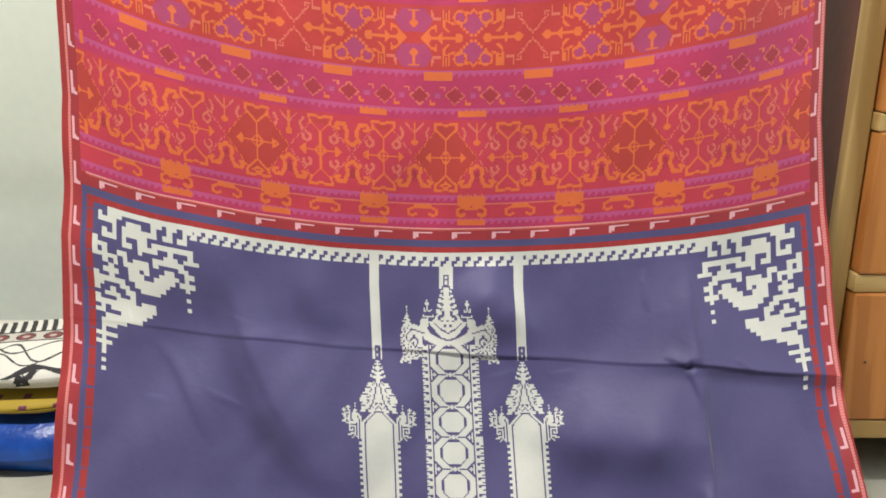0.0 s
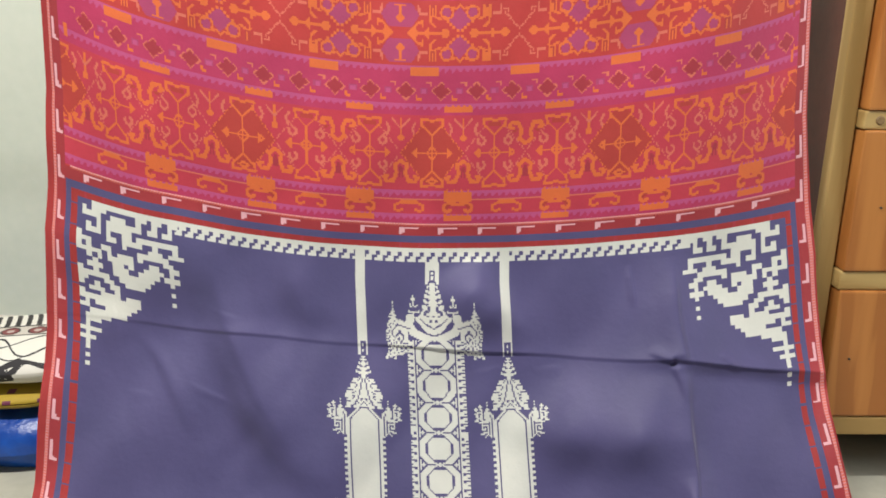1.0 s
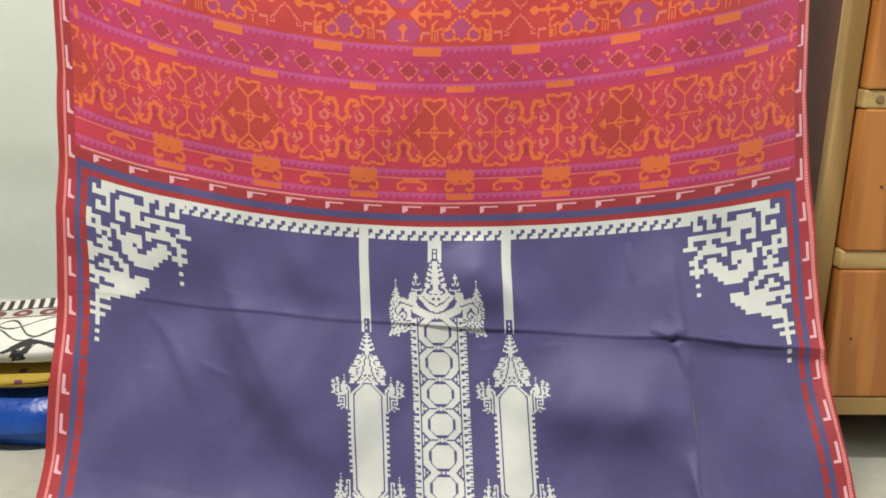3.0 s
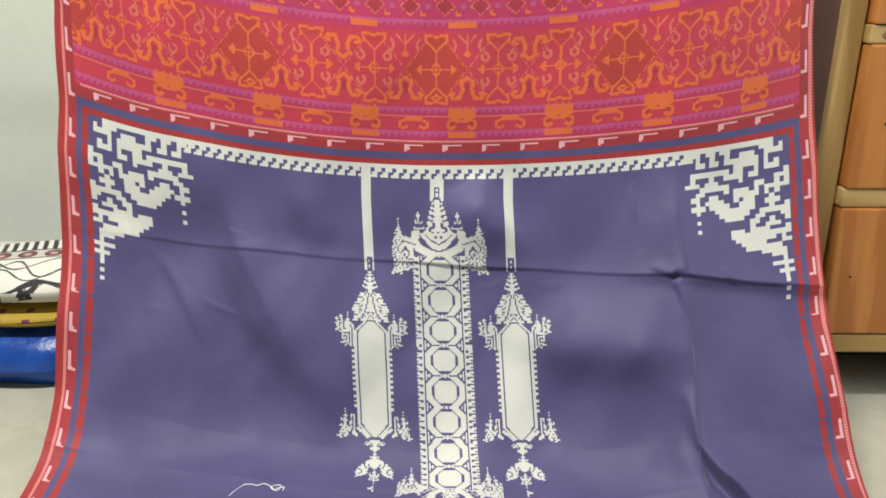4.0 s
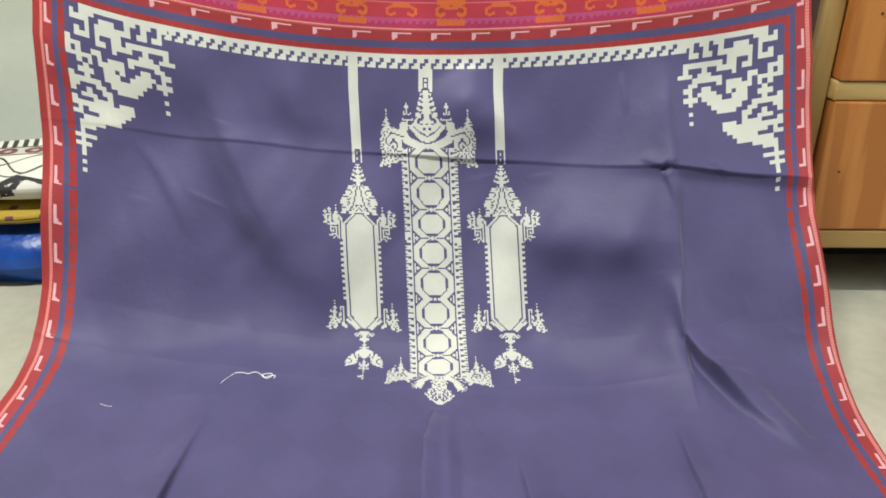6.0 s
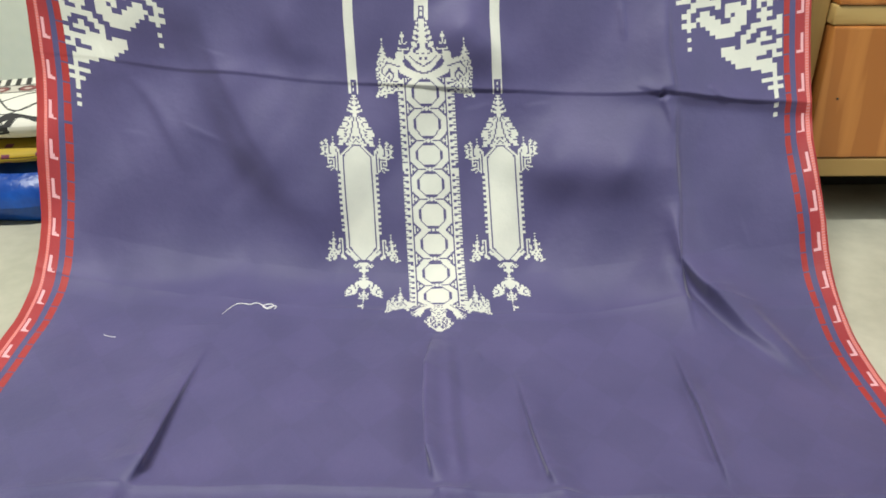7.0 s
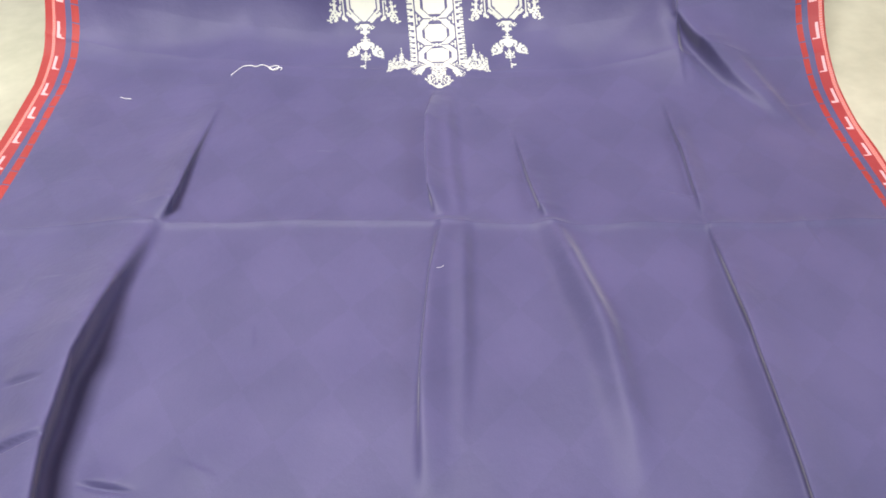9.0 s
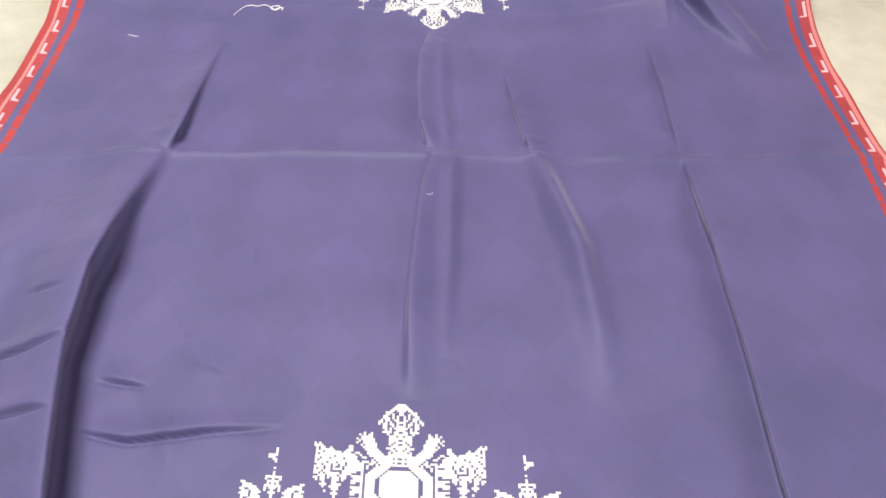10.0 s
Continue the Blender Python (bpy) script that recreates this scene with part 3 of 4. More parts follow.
def cloth_material():
    m, nt, b = material("dyed_sateen", 0.58)
    at = nt.nodes.new("ShaderNodeAttribute")
    at.attribute_name = "dye"
    co = object_coords(nt)
    big, small = noise_tex(nt, co, 8, 6), noise_tex(nt, co, 700, 2)
    mx = node(nt, "ShaderNodeMath")
    mx.operation = "MULTIPLY_ADD"
    nt.links.new(small.outputs[0], mx.inputs[0])
    mx.inputs[1].default_value = 0.25
    nt.links.new(big.outputs[0], mx.inputs[2])
    r = ramp(nt, mx.outputs[0], [(0.45, (0.82, 0.83, 0.84)), (0.8, (1.03, 1.01, 1.0))])
    mul = nt.nodes.new("ShaderNodeMix")
    mul.data_type, mul.blend_type = "RGBA", "MULTIPLY"
    mul.inputs[0].default_value = 1.0
    nt.links.new(at.outputs["Color"], mul.inputs[6])
    nt.links.new(r.outputs[0], mul.inputs[7])
    nt.links.new(mul.outputs[2], b.inputs["Base Color"])
    b.inputs["Specular IOR Level"].default_value = 0.34
    b.inputs["Sheen Weight"].default_value = 0.30
    b.inputs["Sheen Roughness"].default_value = 0.4
    crumple = noise_tex(nt, co, 34, 5, 0.62)
    both_scales = node(nt, "ShaderNodeMath")
    both_scales.operation = "MULTIPLY_ADD"
    nt.links.new(small.outputs[0], both_scales.inputs[0])
    both_scales.inputs[1].default_value = 0.10
    nt.links.new(crumple.outputs[0], both_scales.inputs[2])
    bump(nt, b, both_scales.outputs[0], 0.26, 0.004)
    return m


def along(U, V, points):
    """Distance beside, signed, and share of the way along a line through the points."""
    best = np.full(U.shape, 9.0)
    sign, share = np.zeros(U.shape), np.zeros(U.shape)
    n = len(points) - 1
    for i, ((u0, v0), (u1, v1)) in enumerate(zip(points[:-1], points[1:])):
        du, dv = u1 - u0, v1 - v0
        k = np.clip(((U - u0) * du + (V - v0) * dv) / (du * du + dv * dv), 0, 1)
        a, b = U - u0 - k * du, V - v0 - k * dv
        d = np.hypot(a, b)
        near = d < best
        best[near] = d[near]
        sign[near] = np.sign(a * dv - b * du)[near]
        share[near] = ((i + k) / n)[near]
    return best * sign, share


def ridge(U, V, points, high, soft, sharp, fade=(0.15, 0.15)):
    """A fold that falls softly on one side and sharply on the other, fading in and out at its ends."""
    d, s = along(U, V, points)
    h = np.where(d < 0, np.exp(-(d / soft) ** 2), np.exp(-(d / sharp) ** 2))
    f = np.clip(s / max(fade[0], 1e-3), 0, 1) * np.clip((1 - s) / max(fade[1], 1e-3), 0, 1)
    return high * h * np.where(fade[0] == 0, 1, f) if fade != (0, 0) else high * h


def waves(U, V, scale_u, scale_v, seed, n=7):
    """Smooth irregular billows from a few slanting waves."""
    rng = np.random.RandomState(seed)
    d = np.zeros_like(U)
    for _ in range(n):
        a, b, p = rng.normal(0, 1, 3)
        d += np.sin(U / scale_u * a + V / scale_v * b + p * 6)
    return d / n


def eased(a, reach, times=3):
    """Smooths a height field by running means over reach cells."""
    for _ in range(times):
        for axis in (0, 1):
            pad = [(reach + 1, reach) if k == axis else (0, 0) for k in (0, 1)]
            c = np.cumsum(np.pad(a, pad, mode="edge"), axis)
            n = a.shape[axis]
            lo, hi = np.take(c, range(n), axis), np.take(c, range(2 * reach + 1, n + 2 * reach + 1), axis)
            a = (hi - lo) / (2 * reach + 1)
    return a


def folds(U, V):
    """Height of the creases and soft billows over the smooth drape, and how far the folds flop over sideways."""
    d, over = np.zeros_like(U), np.zeros_like(U)
    V = V - 0.012 * (np.clip(-U, 0, None) / 0.5) ** 2 * np.clip((V - 0.45) / 0.1, 0, 1)
    # first crease across the hanging part, with its lip
    k = V - (0.145 + 0.050 * U + 0.19 * U ** 2) - 0.0012 * np.sin(U * 31)
    lip = np.interp(U, [-0.5, -0.3, -0.1, 0.5], [0.0010, 0.0018, 0.0032, 0.0034]) * (1 + 0.4 * np.sin(U * 17 + 1))
    d += lip * np.where(k < 0, np.exp(k / 0.020), np.exp(-(k / 0.0022) ** 2))
    # creases pressed across the floor part
    k = V - (0.832 + 0.01 * U + 0.13 * np.clip(-U - 0.2, 0, 1) + 0.03 * U ** 2) - 0.0015 * np.sin(U * 23)
    d += 0.0046 * np.where(k < 0, np.exp(k / 0.012), np.exp(-k / 0.0045))
    k = V - (0.500 + 0.03 * U)
    d += 0.0022 * np.exp(-np.abs(k) / 0.010)
    # long folds fanning out over the floor
    h = ridge(U, V, [(-0.296, 0.585), (-0.310, 0.72), (-0.322, 0.845)], 0.019, 0.026, 0.007, (0.8, 0.1))
    d += h
    over += 0.7 * h
    h = ridge(U, V, [(-0.326, 0.80), (-0.348, 0.95), (-0.359, 1.07), (-0.350, 1.16), (-0.318, 1.30), (-0.30, 1.36)], 0.052, 0.050, 0.019, (0.35, 0.01))
    d += h
    over += 0.85 * h
    d += ridge(U, V, [(-0.395, 0.90), (-0.440, 1.05), (-0.440, 1.20), (-0.41, 1.36)], 0.018, 0.040, 0.022, (0.4, 0.01))
    h = ridge(U, V, [(-0.004, 0.550), (-0.008, 0.70), (-0.006, 0.82)], 0.0230, 0.007, 0.014, (0.3, 0.15))
    d += h
    over += -0.6 * h
    d += ridge(U, V, [(0.012, 0.545), (0.012, 0.72), (0.016, 0.83)], 0.0060, 0.006, 0.008, (0.3, 0.2))
    h = ridge(U, V, [(0.002, 0.80), (0.004, 1.00), (0.008, 1.10), (0.010, 1.165)], 0.0165, 0.009, 0.015, (0.2, 0.5))
    d += h
    over += -0.6 * h
    d += ridge(U, V, [(0.022, 0.82), (0.032, 1.00), (0.036, 1.12)], 0.0085, 0.009, 0.008, (0.15, 0.6))
    h = ridge(U, V, [(0.094, 0.62), (0.106, 0.74), (0.118, 0.825)], 0.0110, 0.006, 0.020, (0.6, 0.1))
    d += h
    over += -0.7 * h
    h = ridge(U, V, [(0.110, 0.80), (0.140, 0.91), (0.164, 0.992), (0.182, 1.10), (0.186, 1.17)], 0.0200, 0.014, 0.016, (0.2, 0.6))
    d += h
    over += 0.1 * h
    h = ridge(U, V, [(0.300, 0.58), (0.304, 0.70), (0.298, 0.835)], 0.0090, 0.006, 0.012, (0.4, 0.2))
    d += h
    over += -0.7 * h
    h = ridge(U, V, [(0.300, 0.82), (0.319, 0.99), (0.322, 1.15), (0.318, 1.25), (0.32, 1.36)], 0.0190, 0.0055, 0.026, (0.2, 0.01))
    d += h
    over += -0.75 * h
    # the pulled fold where the hanging part meets the floor
    d += ridge(U, V, [(0.350, 0.22), (0.349, 0.30), (0.344, 0.38), (0.342, 0.436), (0.336, 0.50), (0.330, 0.575)], 0.013, 0.032, 0.0045, (0.4, 0.35))
    h = ridge(U, V, [(0.338, 0.34), (0.352, 0.43), (0.380, 0.50), (0.410, 0.56), (0.46, 0.64)], 0.028, 0.011, 0.050, (0.5, 0.5))
    d += h
    over += -0.48 * h
    d -= ridge(U, V, [(0.334, 0.38), (0.340, 0.45), (0.366, 0.525), (0.395, 0.585)], 0.010, 0.016, 0.016, (0.4, 0.4))
    d += ridge(U, V, [(0.41, 0.50), (0.45, 0.60), (0.49, 0.72)], 0.007, 0.022, 0.014, (0.3, 0.5))
    # small upright puckers
    d += ridge(U, V, [(0.283, 0.035), (0.288, 0.10)], 0.0028, 0.006, 0.003, (0.3, 0.3))
    d += ridge(U, V, [(0.344, 0.03), (0.344, 0.12), (0.350, 0.19)], 0.0060, 0.020, 0.006, (0.3, 0.1))
    d += ridge(U, V, [(0.352, 0.19), (0.348, 0.27), (0.346, 0.33)], 0.0050, 0.020, 0.007, (0.2, 0.3))
    # billows of the hanging part: a tall soft ridge that leaves the cloth beside it turned away from the side fill
    reach = np.interp(V, [-0.02, 0.10, 0.20, 0.34, 0.45, 0.58, 0.66], [0.25, 0.45, 0.6, 1.0, 1.0, 0.35, 0.0])
    tent = np.where(U < 0.347, np.clip((U - 0.13) / 0.217, 0, 1) ** 1.6, 1 - np.clip((U - 0.347) / 0.17, 0, 1) ** 0.8)
    d += 0.044 * eased(reach * tent, 5, 2)
    slack = np.zeros_like(U)
    slack += ridge(U, V, [(-0.335, 0.02), (-0.305, 0.14), (-0.262, 0.25), (-0.205, 0.315), (-0.13, 0.35)], 0.0115, 0.026, 0.080, (0.5, 0.4))
    slack += ridge(U, V, [(-0.205, 0.01), (-0.195, 0.08), (-0.175, 0.14)], 0.006, 0.020, 0.050, (0.4, 0.3))
    slack += ridge(U, V, [(0.045, 0.02), (0.075, 0.08), (0.130, 0.14)], 0.016, 0.050, 0.022, (0.3, 0.4))
    slack += ridge(U, V, [(0.110, 0.235), (0.190, 0.275), (0.270, 0.285), (0.345, 0.27)], 0.017, 0.038, 0.070, (0.3, 0.3))
    d += 1.8 * eased(slack, 4)
    # stiff cotton breaks into flat facets between soft ridges
    rng = np.random.RandomState(12)
    facets = np.zeros_like(U)
    for _ in range(6):
        turn, p = rng.uniform(0, np.pi), rng.uniform(0, 6)
        wide = rng.uniform(0.05, 0.10)
        bent = 0.6 * np.sin(U * 9 + p) + 0.6 * np.sin(V * 11 + 2 * p)
        facets += wide * np.abs(np.sin((U * np.cos(turn) + V * np.sin(turn)) / wide + bent + p))
    calm = np.clip((V + 0.10) / 0.2, 0.35, 1) * (1 - 0.75 * np.clip((V - 0.42) / 0.15, 0, 1))
    d += 0.058 * calm * (eased(facets, 3, 2) - 0.28 * (1 - np.clip((V - 0.42) / 0.15, 0, 1)))
    # the cloth tips outwards above the first crease near its corner
    k = V - (0.145 + 0.050 * U + 0.19 * U ** 2)
    d += 0.009 * np.clip((U - 0.25) / 0.15, 0, 1) * np.where(k < 0, np.exp(k / 0.06), np.exp(-(k / 0.012) ** 2))
    # slanting pulls with one crisper side
    pulls = ridge(U, V, [(-0.325, 0.05), (-0.298, 0.14), (-0.250, 0.24), (-0.19, 0.32)], 0.0050, 0.010, 0.045, (0.35, 0.4))
    pulls += ridge(U, V, [(0.060, 0.02), (0.085, 0.07), (0.13, 0.12)], 0.0040, 0.007, 0.030, (0.4, 0.4))
    pulls += ridge(U, V, [(-0.43, 0.17), (-0.39, 0.22), (-0.34, 0.31)], 0.0040, 0.007, 0.030, (0.4, 0.4))
    d += eased(pulls, 2, 2)
    d += ridge(U, V, [(-0.36, 0.23), (-0.29, 0.25)], 0.0010, 0.008, 0.004, (0.3, 0.3))
    # the pinch where the upright ridge crosses the first crease
    d -= 0.006 * np.exp(-((U - 0.336) / 0.006) ** 2 - ((V - 0.186) / 0.004) ** 2)
    d += ridge(U, V, [(0.334, 0.188), (0.343, 0.212), (0.350, 0.245)], 0.0045, 0.004, 0.012, (0.2, 0.5))
    d += ridge(U, V, [(0.300, 0.165), (0.318, 0.175), (0.334, 0.184)], 0.0035, 0.004, 0.010, (0.4, 0.1))
    d += ridge(U, V, [(0.402, 0.180), (0.416, 0.196), (0.430, 0.204)], 0.0030, 0.004, 0.008, (0.2, 0.5))
    d += ridge(U, V, [(0.352, 0.30), (0.350, 0.38), (0.343, 0.44)], 0.0045, 0.003, 0.016, (0.3, 0.2))
    # hairline creases left by folding
    rng = np.random.RandomState(77)
    for _ in range(26):
        u, v = rng.uniform(-0.48, 0.48), rng.uniform(0.05, 1.25)
        a, b = rng.uniform(0.03, 0.08), rng.uniform(-0.4, 0.4)
        if rng.uniform() < 0.3:
            pts = [(u, v), (u + 0.2 * a, v + a)]
        else:
            pts = [(u, v), (u + a, v + a * b)]
        d += ridge(U, V, pts, rng.uniform(0.0004, 0.0008) * (1 + (v > 0.5)), 0.010, 0.003, (0.4, 0.4))
    # wrinkles where the cloth comes towards the camera
    for pts, h in (([(-0.50, 1.225), (-0.36, 1.228), (-0.335, 1.226)], 0.010), ([(-0.295, 1.214), (-0.24, 1.219), (-0.17, 1.206), (-0.10, 1.196)], 0.010),
                   ([(-0.44, 1.168), (-0.376, 1.162), (-0.342, 1.146)], 0.009), ([(-0.288, 1.160), (-0.232, 1.164)], 0.006),
                   ([(-0.40, 1.09), (-0.37, 1.092)], 0.004)):
        d += ridge(U, V, pts, h * 0.45, 0.003, 0.014, (0.3, 0.4)) - ridge(U, V, [(a, b + 0.004) for a, b in pts], h * 0.6, 0.0028, 0.0022, (0.3, 0.4))
    # slack
    lying = np.clip((V - 0.45) / 0.15, 0, 1)
    d += 0.009 * waves(U, V, 0.075, 0.10, 3) * (1 - lying) * np.clip((V + 0.1) / 0.2, 0.4, 1)
    d += 0.0042 * waves(U, V, 0.030, 0.045, 5) * np.clip((V + 0.4) / 0.4, 0.6, 1)
    d += 0.0014 * waves(U, V, 0.011, 0.016, 15)
    d += 0.0050 * waves(U + 0.8 * V, V, 0.028, 0.20, 27, 5) * (1 - lying) * np.clip((V + 0.05) / 0.15, 0.2, 1)
    d += lying * (0.0030 + 0.0040 * waves(U, V, 0.08, 0.12, 9))
    edge = np.clip((np.abs(U) - 0.541) / 0.015, 0, 1)
    d += edge * 0.003 * waves(U, V, 0.5, 0.02, 11)
    return d, over


def build_cloth():
    X, Y, Z, U, V = drape()
    d, over = folds(U, V)
    n = normals(X, Y, Z)
    P = np.stack([X, Y, Z], -1) + n * d[..., None]
    P[..., 0] += over
    P[..., 2] = np.maximum(P[..., 2], 0.003)
    me = bpy.data.meshes.new("patterned_cloth")
    idx = np.arange((ROWS + 1) * (COLS + 1)).reshape(ROWS + 1, COLS + 1)
    quads = np.stack([idx[:-1, :-1], idx[1:, :-1], idx[1:, 1:], idx[:-1, 1:]], -1).reshape(-1, 4)
    me.vertices.add(idx.size)
    me.vertices.foreach_set("co", P.reshape(-1).astype(np.float32))
    me.loops.add(quads.size)
    me.loops.foreach_set("vertex_index", quads.reshape(-1).astype(np.int32))
    me.polygons.add(len(quads))
    me.polygons.foreach_set("loop_start", np.arange(0, quads.size, 4, dtype=np.int32))
    me.polygons.foreach_set("loop_total", np.full(len(quads), 4, dtype=np.int32))
    me.update(calc_edges=True)
    me.polygons.foreach_set("use_smooth", np.ones(len(quads), dtype=bool))
    inks = np.array([(*c, 1.0) for c in DYES], dtype=np.float32)
    at = me.color_attributes.new("dye", "FLOAT_COLOR", "CORNER")
    at.data.foreach_set("color", np.repeat(inks[dye.reshape(-1)], 4, axis=0).reshape(-1))
    me.materials.append(cloth_material())
    ob = new("patterned_cloth", me)
    return tagged(ob, "creased red and navy cloth with white lamp motifs", "cloth"), P


cloth, CLOTH_AT = build_cloth()


def on_cloth(u, v, lift=0.0):
    x, y, z = CLOTH_AT[row(v), col(u)]
    return (float(x), float(y), float(z) + lift)


def thread(name, points, radius, mat, label):
    """A loose end of sewing thread lying on the cloth."""
    cu = bpy.data.curves.new(name, "CURVE")
    cu.dimensions, cu.bevel_depth, cu.bevel_resolution = "3D", radius, 1
    sp = cu.splines.new("NURBS")
    sp.points.add(len(points) - 1)
    for p, (u, v) in zip(sp.points, points):
        p.co = (*on_cloth(u, v, radius), 1)
    sp.use_endpoint_u, sp.order_u = True, 3
    ob = new(name, cu)
    dg = bpy.context.evaluated_depsgraph_get()
    me = bpy.data.meshes.new_from_object(ob.evaluated_get(dg))
    bpy.data.objects.remove(ob)
    me.materials.append(mat)
    return tagged(new(name, me), label, "thread", "loose threads")


COTTON = mottled("white_cotton", (0.72, 0.70, 0.72), (0.82, 0.80, 0.82), 30, 0.8)
thread("loose_thread", [(-0.276, 0.508), (-0.266, 0.504), (-0.258, 0.508), (-0.250, 0.500), (-0.240, 0.505), (-0.232, 0.511), (-0.242, 0.506), (-0.234, 0.500), (-0.226, 0.498), (-0.228, 0.508), (-0.236, 0.511), (-0.230, 0.503), (-0.220, 0.501), (-0.224, 0.509)],
       0.0008, COTTON, "tangled white sewing thread lying on navy cloth")
thread("loose_thread", [(-0.290, 0.532), (-0.286, 0.520), (-0.276, 0.508)], 0.0005, COTTON, "short white thread end on navy cloth")
thread("loose_thread", [(0.009, 0.917), (0.011, 0.914), (0.013, 0.910)], 0.0003, COTTON, "short white thread end on navy cloth")
thread("loose_thread", [(-0.434, 0.590), (-0.427, 0.594), (-0.418, 0.593)], 0.0005, COTTON, "short white thread end on navy cloth")


# ---- the cord that holds the cloth up ----
def cord():
    cu = bpy.data.curves.new("clothes_line", "CURVE")
    cu.dimensions, cu.bevel_depth, cu.bevel_resolution = "3D", 0.0025, 2
    sp = cu.splines.new("POLY")
    top = [on_cloth(-0.554 + 1.106 * i / 24, V_TOP, 0.001) for i in range(25)]
    pts = [(-2.0, top[0][1], top[0][2] + 0.12)] + top + [(0.572, top[-1][1], top[-1][2] + 0.012)]
    sp.points.add(len(pts) - 1)
    for p, q in zip(sp.points, pts):
        p.co = (*q, 1)
    ob = new("clothes_line", cu)
    me = bpy.data.meshes.new_from_object(ob.evaluated_get(bpy.context.evaluated_depsgraph_get()))
    bpy.data.objects.remove(ob)
    me.materials.append(COTTON)
    return tagged(new("clothes_line", me), "thin white cord carrying the top of the cloth", "cord")


cord()


# ---- chest of drawers beside the cloth ----
def knob_screw(x, y, z, r=0.0022):
    bm = bmesh.new()
    bmesh.ops.create_cone(bm, cap_ends=True, segments=16, radius1=r, radius2=r * 0.7, depth=0.003, matrix=pose(x, y, z, 90, 0, 0))
    return bm


STEEL = mottled("dark_nail_head", (0.03, 0.025, 0.02), (0.06, 0.05, 0.04), 60, 0.5)


KNOT = mottled("brown_wood_knot", (0.20, 0.12, 0.05), (0.30, 0.19, 0.08), 80, 0.6)
# near-black colour that paints the shade below the chest
UNDER_SHADE = mottled("chest_under_shade", (0.012, 0.010, 0.008), (0.03, 0.024, 0.018), 5, 0.8)


def chest():
    thing = new("chest_of_drawers")
    tagged(thing, "pale pine chest with orange-brown varnished drawer fronts", "chest of drawers")
    x0, x1, y, yb = 0.587, 1.45, 0.05, 0.50
    part("post", slab((x0, y, 0.094), (x0 + 0.028, y + 0.026, 1.52), 0.003), PALE_WOOD, thing)
    part("corner_block", slab((x0 + 0.004, y - 0.012, 0.080), (x0 + 0.040, y + 0.045, 0.0935), 0.002), PALE_WOOD, thing)
    part("side_panel", slab((x0 + 0.006, y + 0.0265, 0.09), (x0 + 0.022, yb, 1.52), 0.002), DARK_WOOD, thing, "dark red-brown side panel")
    part("rear_post", slab((x0, yb, 0.0), (x0 + 0.052, yb + 0.04, 1.52), 0.003), PALE_WOOD, thing)
    part("bottom_rail", slab((x0 + 0.010, y - 0.020, 0.095), (x1, y - 0.0005, 0.127), 0.003), PALE_RAIL, thing)
    z = 0.128
    for i, (h, g) in enumerate(((0.212, 0.029), (0.214, 0.026), (0.211, 0.028), (0.211, 0.028), (0.211, 0.028))):
        front = part("drawer", slab((x0 + 0.032, y - 0.022, z + 0.001), (x1, y + 0.014, z + h - 0.001), 0.0035), DRAWER, thing, "orange-brown varnished drawer front")
        part("nail", knob_screw(x0 + 0.062 + 0.01 * (i % 2), y - 0.0225, z + 0.10), STEEL, front)
        part("drawer_box", slab((x0 + 0.04, y + 0.0145, z + 0.004), (x1, yb - 0.03, z + h - 0.02)), PALE_RAIL, front)
        z += h
        rail = part("rail", slab((x0 + 0.0295, y - 0.019, z), (x1, y + 0.05, z + g), 0.003), PALE_RAIL, thing)
        # an old plugged hole in the rail
        if i == 1:
            part("wood_plug", knob_screw(x0 + 0.052, y - 0.0195, z + g / 2, 0.0075), KNOT, rail)
        z += g
    part("top", slab((x0 - 0.01, y - 0.015, 1.52), (x1, yb + 0.045, 1.545), 0.004), PALE_RAIL, thing)
    part("bottom_board", slab((x0 + 0.03, y + 0.05, 0.10), (x1, yb, 0.112)), DARK_WOOD, thing)
    # added recessed block, near black in place of the shadow under the chest
    part("shade_block", slab((x0 + 0.05, y + 0.16, 0.0), (x1, yb - 0.02, 0.10), 0.003), UNDER_SHADE, thing)
    return thing


chest()


# ---- bundle of folded cloths on a blue bag ----
def printed(name):
    m, nt, b = material(name, 0.7)
    at = nt.nodes.new("ShaderNodeAttribute")
    at.attribute_name = "dye"
    co = object_coords(nt)
    n = noise_tex(nt, co, 300, 2)
    nt.links.new(at.outputs["Color"], b.inputs["Base Color"])
    bump(nt, b, n.outputs[0], 0.3, 0.0006)
    return m


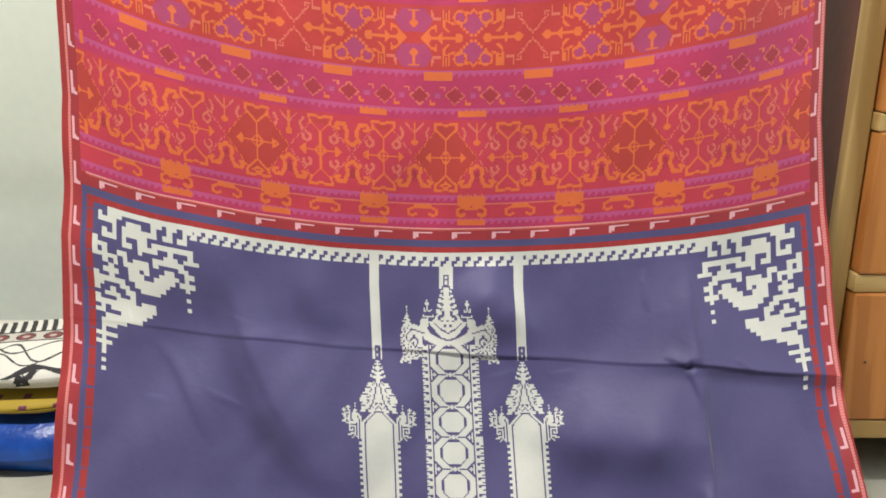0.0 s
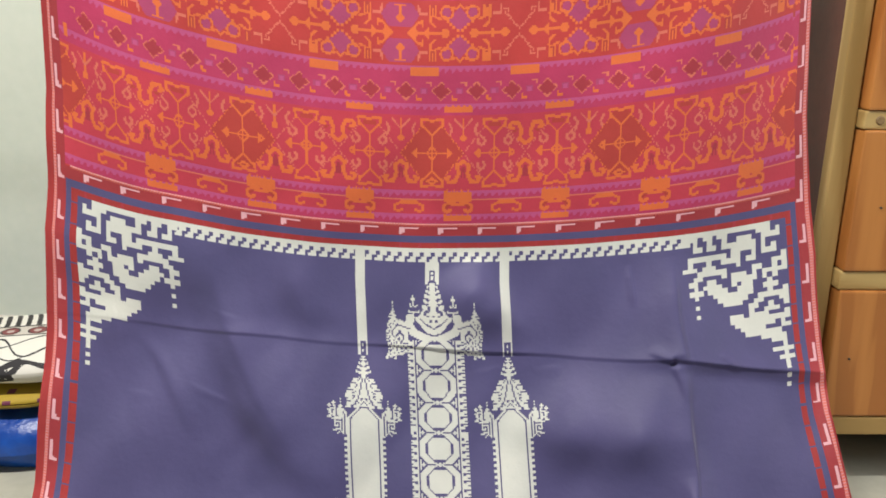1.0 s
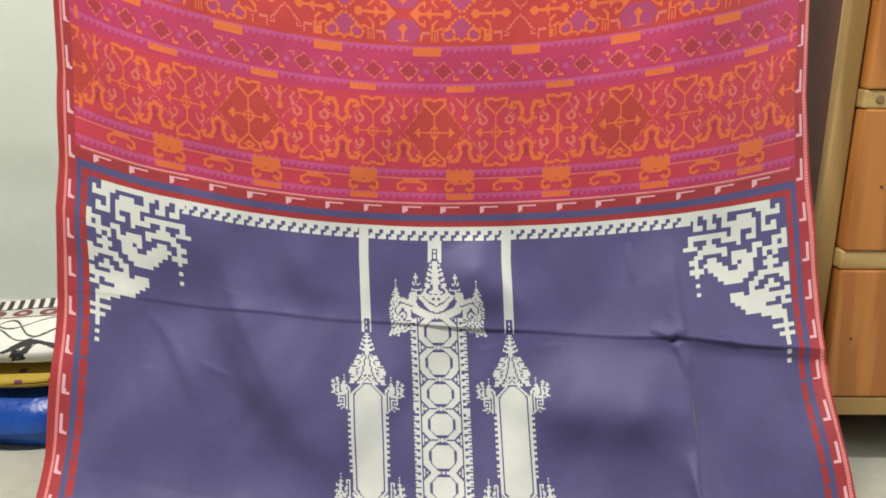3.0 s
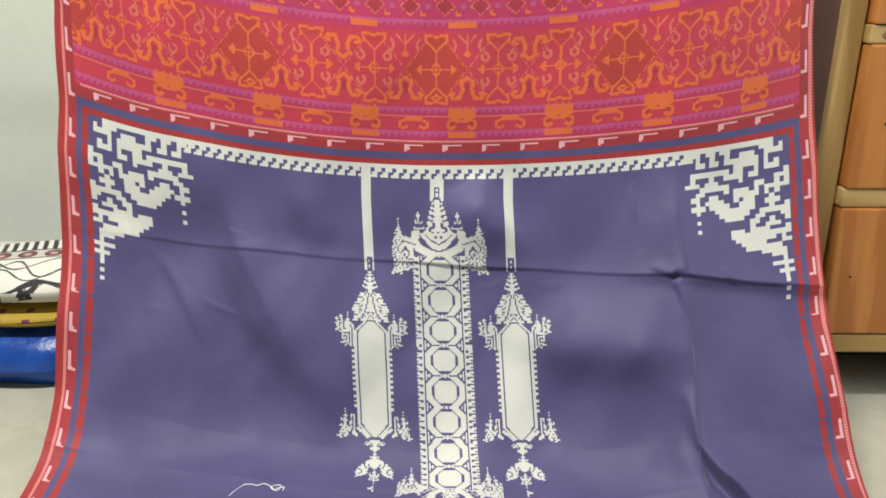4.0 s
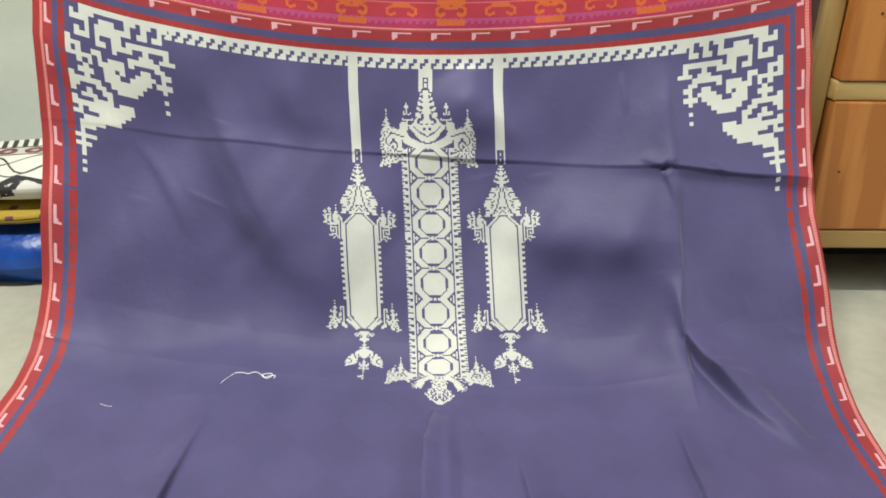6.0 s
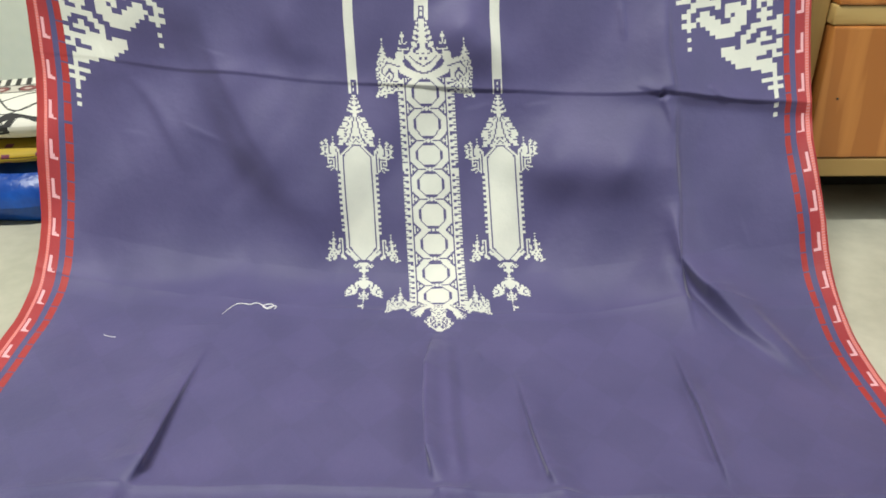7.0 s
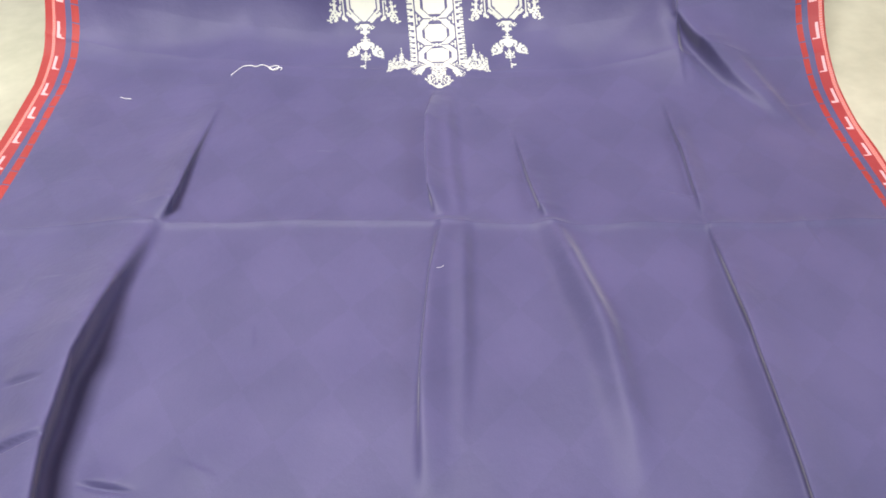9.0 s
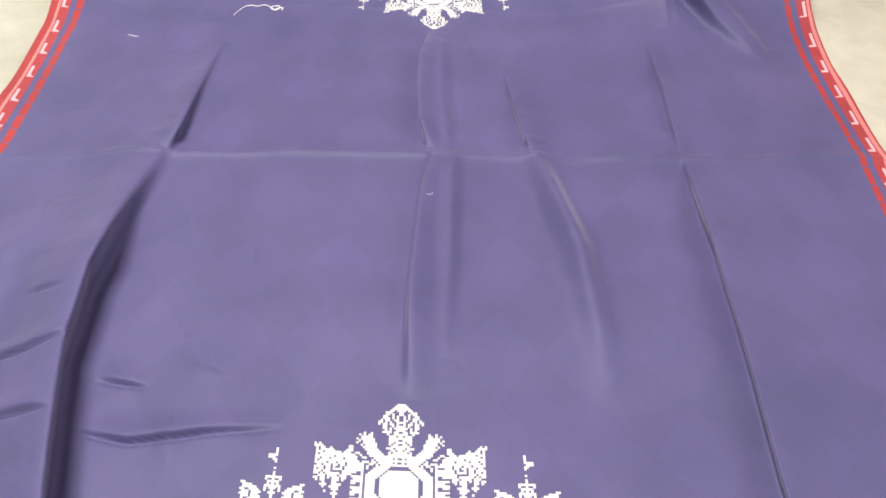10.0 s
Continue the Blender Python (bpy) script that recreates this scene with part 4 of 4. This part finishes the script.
def bolster(name, lo, hi, colour, mat, seed, power=3.0, rough=0.006, nx=150, na=160, lift=0.0):
    """A soft folded pack: a rounded block with slack in it, dyed by colour(x, angle share)."""
    (x0, y0, z0), (x1, y1, z1) = lo, hi
    xs = np.linspace(x0, x1, nx + 1)
    a = np.linspace(0, 2 * np.pi, na + 1)
    A, XX = np.meshgrid(a, xs)
    cy, cz, ry, rz = (y0 + y1) / 2, (z0 + z1) / 2, (y1 - y0) / 2, (z1 - z0) / 2
    e = 2 / power
    c, s = np.cos(A), np.sin(A)
    t = (XX - x0) / (x1 - x0)
    cap = (1 - np.abs(2 * t - 1) ** 8) ** 0.5
    bulge = 1 + rough / rz * waves(XX, A, 0.09, 1.1, seed)
    Yv = cy - np.sign(c) * np.abs(c) ** e * ry * cap * (1 + rough / ry * waves(XX, A, 0.07, 0.9, seed + 1))
    Zv = cz + np.sign(s) * np.abs(s) ** e * rz * cap * bulge
    Zv = np.maximum(Zv, max(z0, 0.0)) + lift * (XX - x1) * (Zv > cz)
    P = np.stack([XX, Yv, Zv], -1).reshape(-1, 3)
    idx = np.arange((nx + 1) * (na + 1)).reshape(nx + 1, na + 1)
    quads = np.stack([idx[:-1, :-1], idx[1:, :-1], idx[1:, 1:], idx[:-1, 1:]], -1).reshape(-1, 4)
    me = bpy.data.meshes.new(name)
    me.from_pydata(P.tolist(), [], quads.tolist())
    me.polygons.foreach_set("use_smooth", np.ones(len(quads), dtype=bool))
    if colour is not None:
        mx, ma = (XX[:-1, :-1] + XX[1:, 1:]) / 2, (A[:-1, :-1] + A[1:, 1:]) / 2
        cols = np.concatenate([colour(mx, ma), np.ones((*mx.shape, 1))], -1).reshape(-1, 4).astype(np.float32)
        at = me.color_attributes.new("dye", "FLOAT_COLOR", "CORNER")
        at.data.foreach_set("color", np.repeat(cols, 4, axis=0).reshape(-1))
    me.materials.append(mat)
    return new(name, me)


def batik(x, a):
    """White cotton with black branches and leaves, a thin flower border and a hem of slanting stripes."""
    c = np.empty((*x.shape, 3))
    c[:] = (0.72, 0.70, 0.63)
    black = np.array((0.022, 0.020, 0.022))
    k = np.degrees(a)
    kk = np.where(k > 180, k - 360, k)
    p = ((x + 0.64) / 0.13) % 1.0
    # a thick branch with leaves hanging from it
    branch = 22 - 9 * np.sin(2 * np.pi * p)
    c[np.abs(kk - branch) < 4.5 + 1.5 * np.sin(4 * np.pi * p)] = black
    for at, lean, wide in ((0.10, 0.006, 0.055), (0.30, -0.004, 0.075), (0.52, 0.004, 0.065), (0.76, -0.006, 0.080)):
        drop = branch - kk
        shape = np.abs(p - at - lean * drop) < wide * np.clip(np.sin(np.clip(drop / 46, 0, 1) * np.pi), 0, 1) ** 0.7
        c[shape & (drop > 0)] = black
        vein = np.abs(p - at - 0.06 - lean * drop) < 0.008
        c[vein & (drop > 0) & (drop < 30)] = black
    # thin drawn outlines of large leaves
    for ph, amp, base, wide in ((0.0, 15, 55, 1.3), (0.9, 11, 46, 1.0), (2.6, 8, 64, 1.1)):
        c[np.abs(kk - (base + amp * np.sin(2 * np.pi * p + ph))) < wide] = black
    # flower border, then the striped hem
    c[(k > 76) & (k < 90)] = (0.56, 0.52, 0.46)
    q = ((x / 0.048 + k * 0.01) % 1) - 0.5
    flower = (q / 0.30) ** 2 + ((k - 83) / 5.0) ** 2
    c[(flower < 1.5) & (k > 74) & (k < 92)] = black
    c[(flower < 1.0) & (k > 74) & (k < 92)] = (0.20, 0.045, 0.045)
    c[(flower < 0.2) & (k > 74) & (k < 92)] = (0.50, 0.42, 0.38)
    hem = (k > 92) & (k < 142)
    c[hem & (((x / 0.019 + k * 0.055) % 1) < 0.5)] = black
    c[((k > 90) & (k < 92)) | ((k > 74.4) & (k < 76)) | ((k > 141) & (k < 144))] = black
    return c


def mustard(x, a):
    c = np.empty((*x.shape, 3))
    c[:] = (0.42, 0.29, 0.025)
    k = np.degrees(a)
    c[(((x / 0.05) % 1) < 0.3) & (((k / 26) % 1) < 0.45)] = (0.16, 0.03, 0.07)
    c[(((k + 14) / 40) % 1) < 0.10] = (0.25, 0.15, 0.02)
    return c


BLUE = mottled("blue_plastic", (0.005, 0.045, 0.28), (0.010, 0.10, 0.50), 9, 0.34, 0.014, 18)
bag = tagged(bolster("plastic_bag", (-1.30, 0.055, -0.035), (-0.56, 0.42, 0.110), None, BLUE, 21, 3.0, 0.020), "crumpled shiny blue plastic bag on the floor", "bag")
fold1 = tagged(bolster("folded_cloth", (-1.22, 0.068, 0.098), (-0.58, 0.36, 0.140), mustard, printed("mustard_print"), 31, 2.4, 0.008),
               "mustard yellow cloth with maroon print, folded on the bag", "cloth", "folded cloths")
fold2 = tagged(bolster("folded_cloth", (-1.25, 0.072, 0.126), (-0.56, 0.345, 0.216), batik, printed("black_white_batik"), 41, 2.2, 0.006, 420, 420, 0.10),
               "white batik cloth with black leaves, folded in a pile", "cloth", "folded cloths")
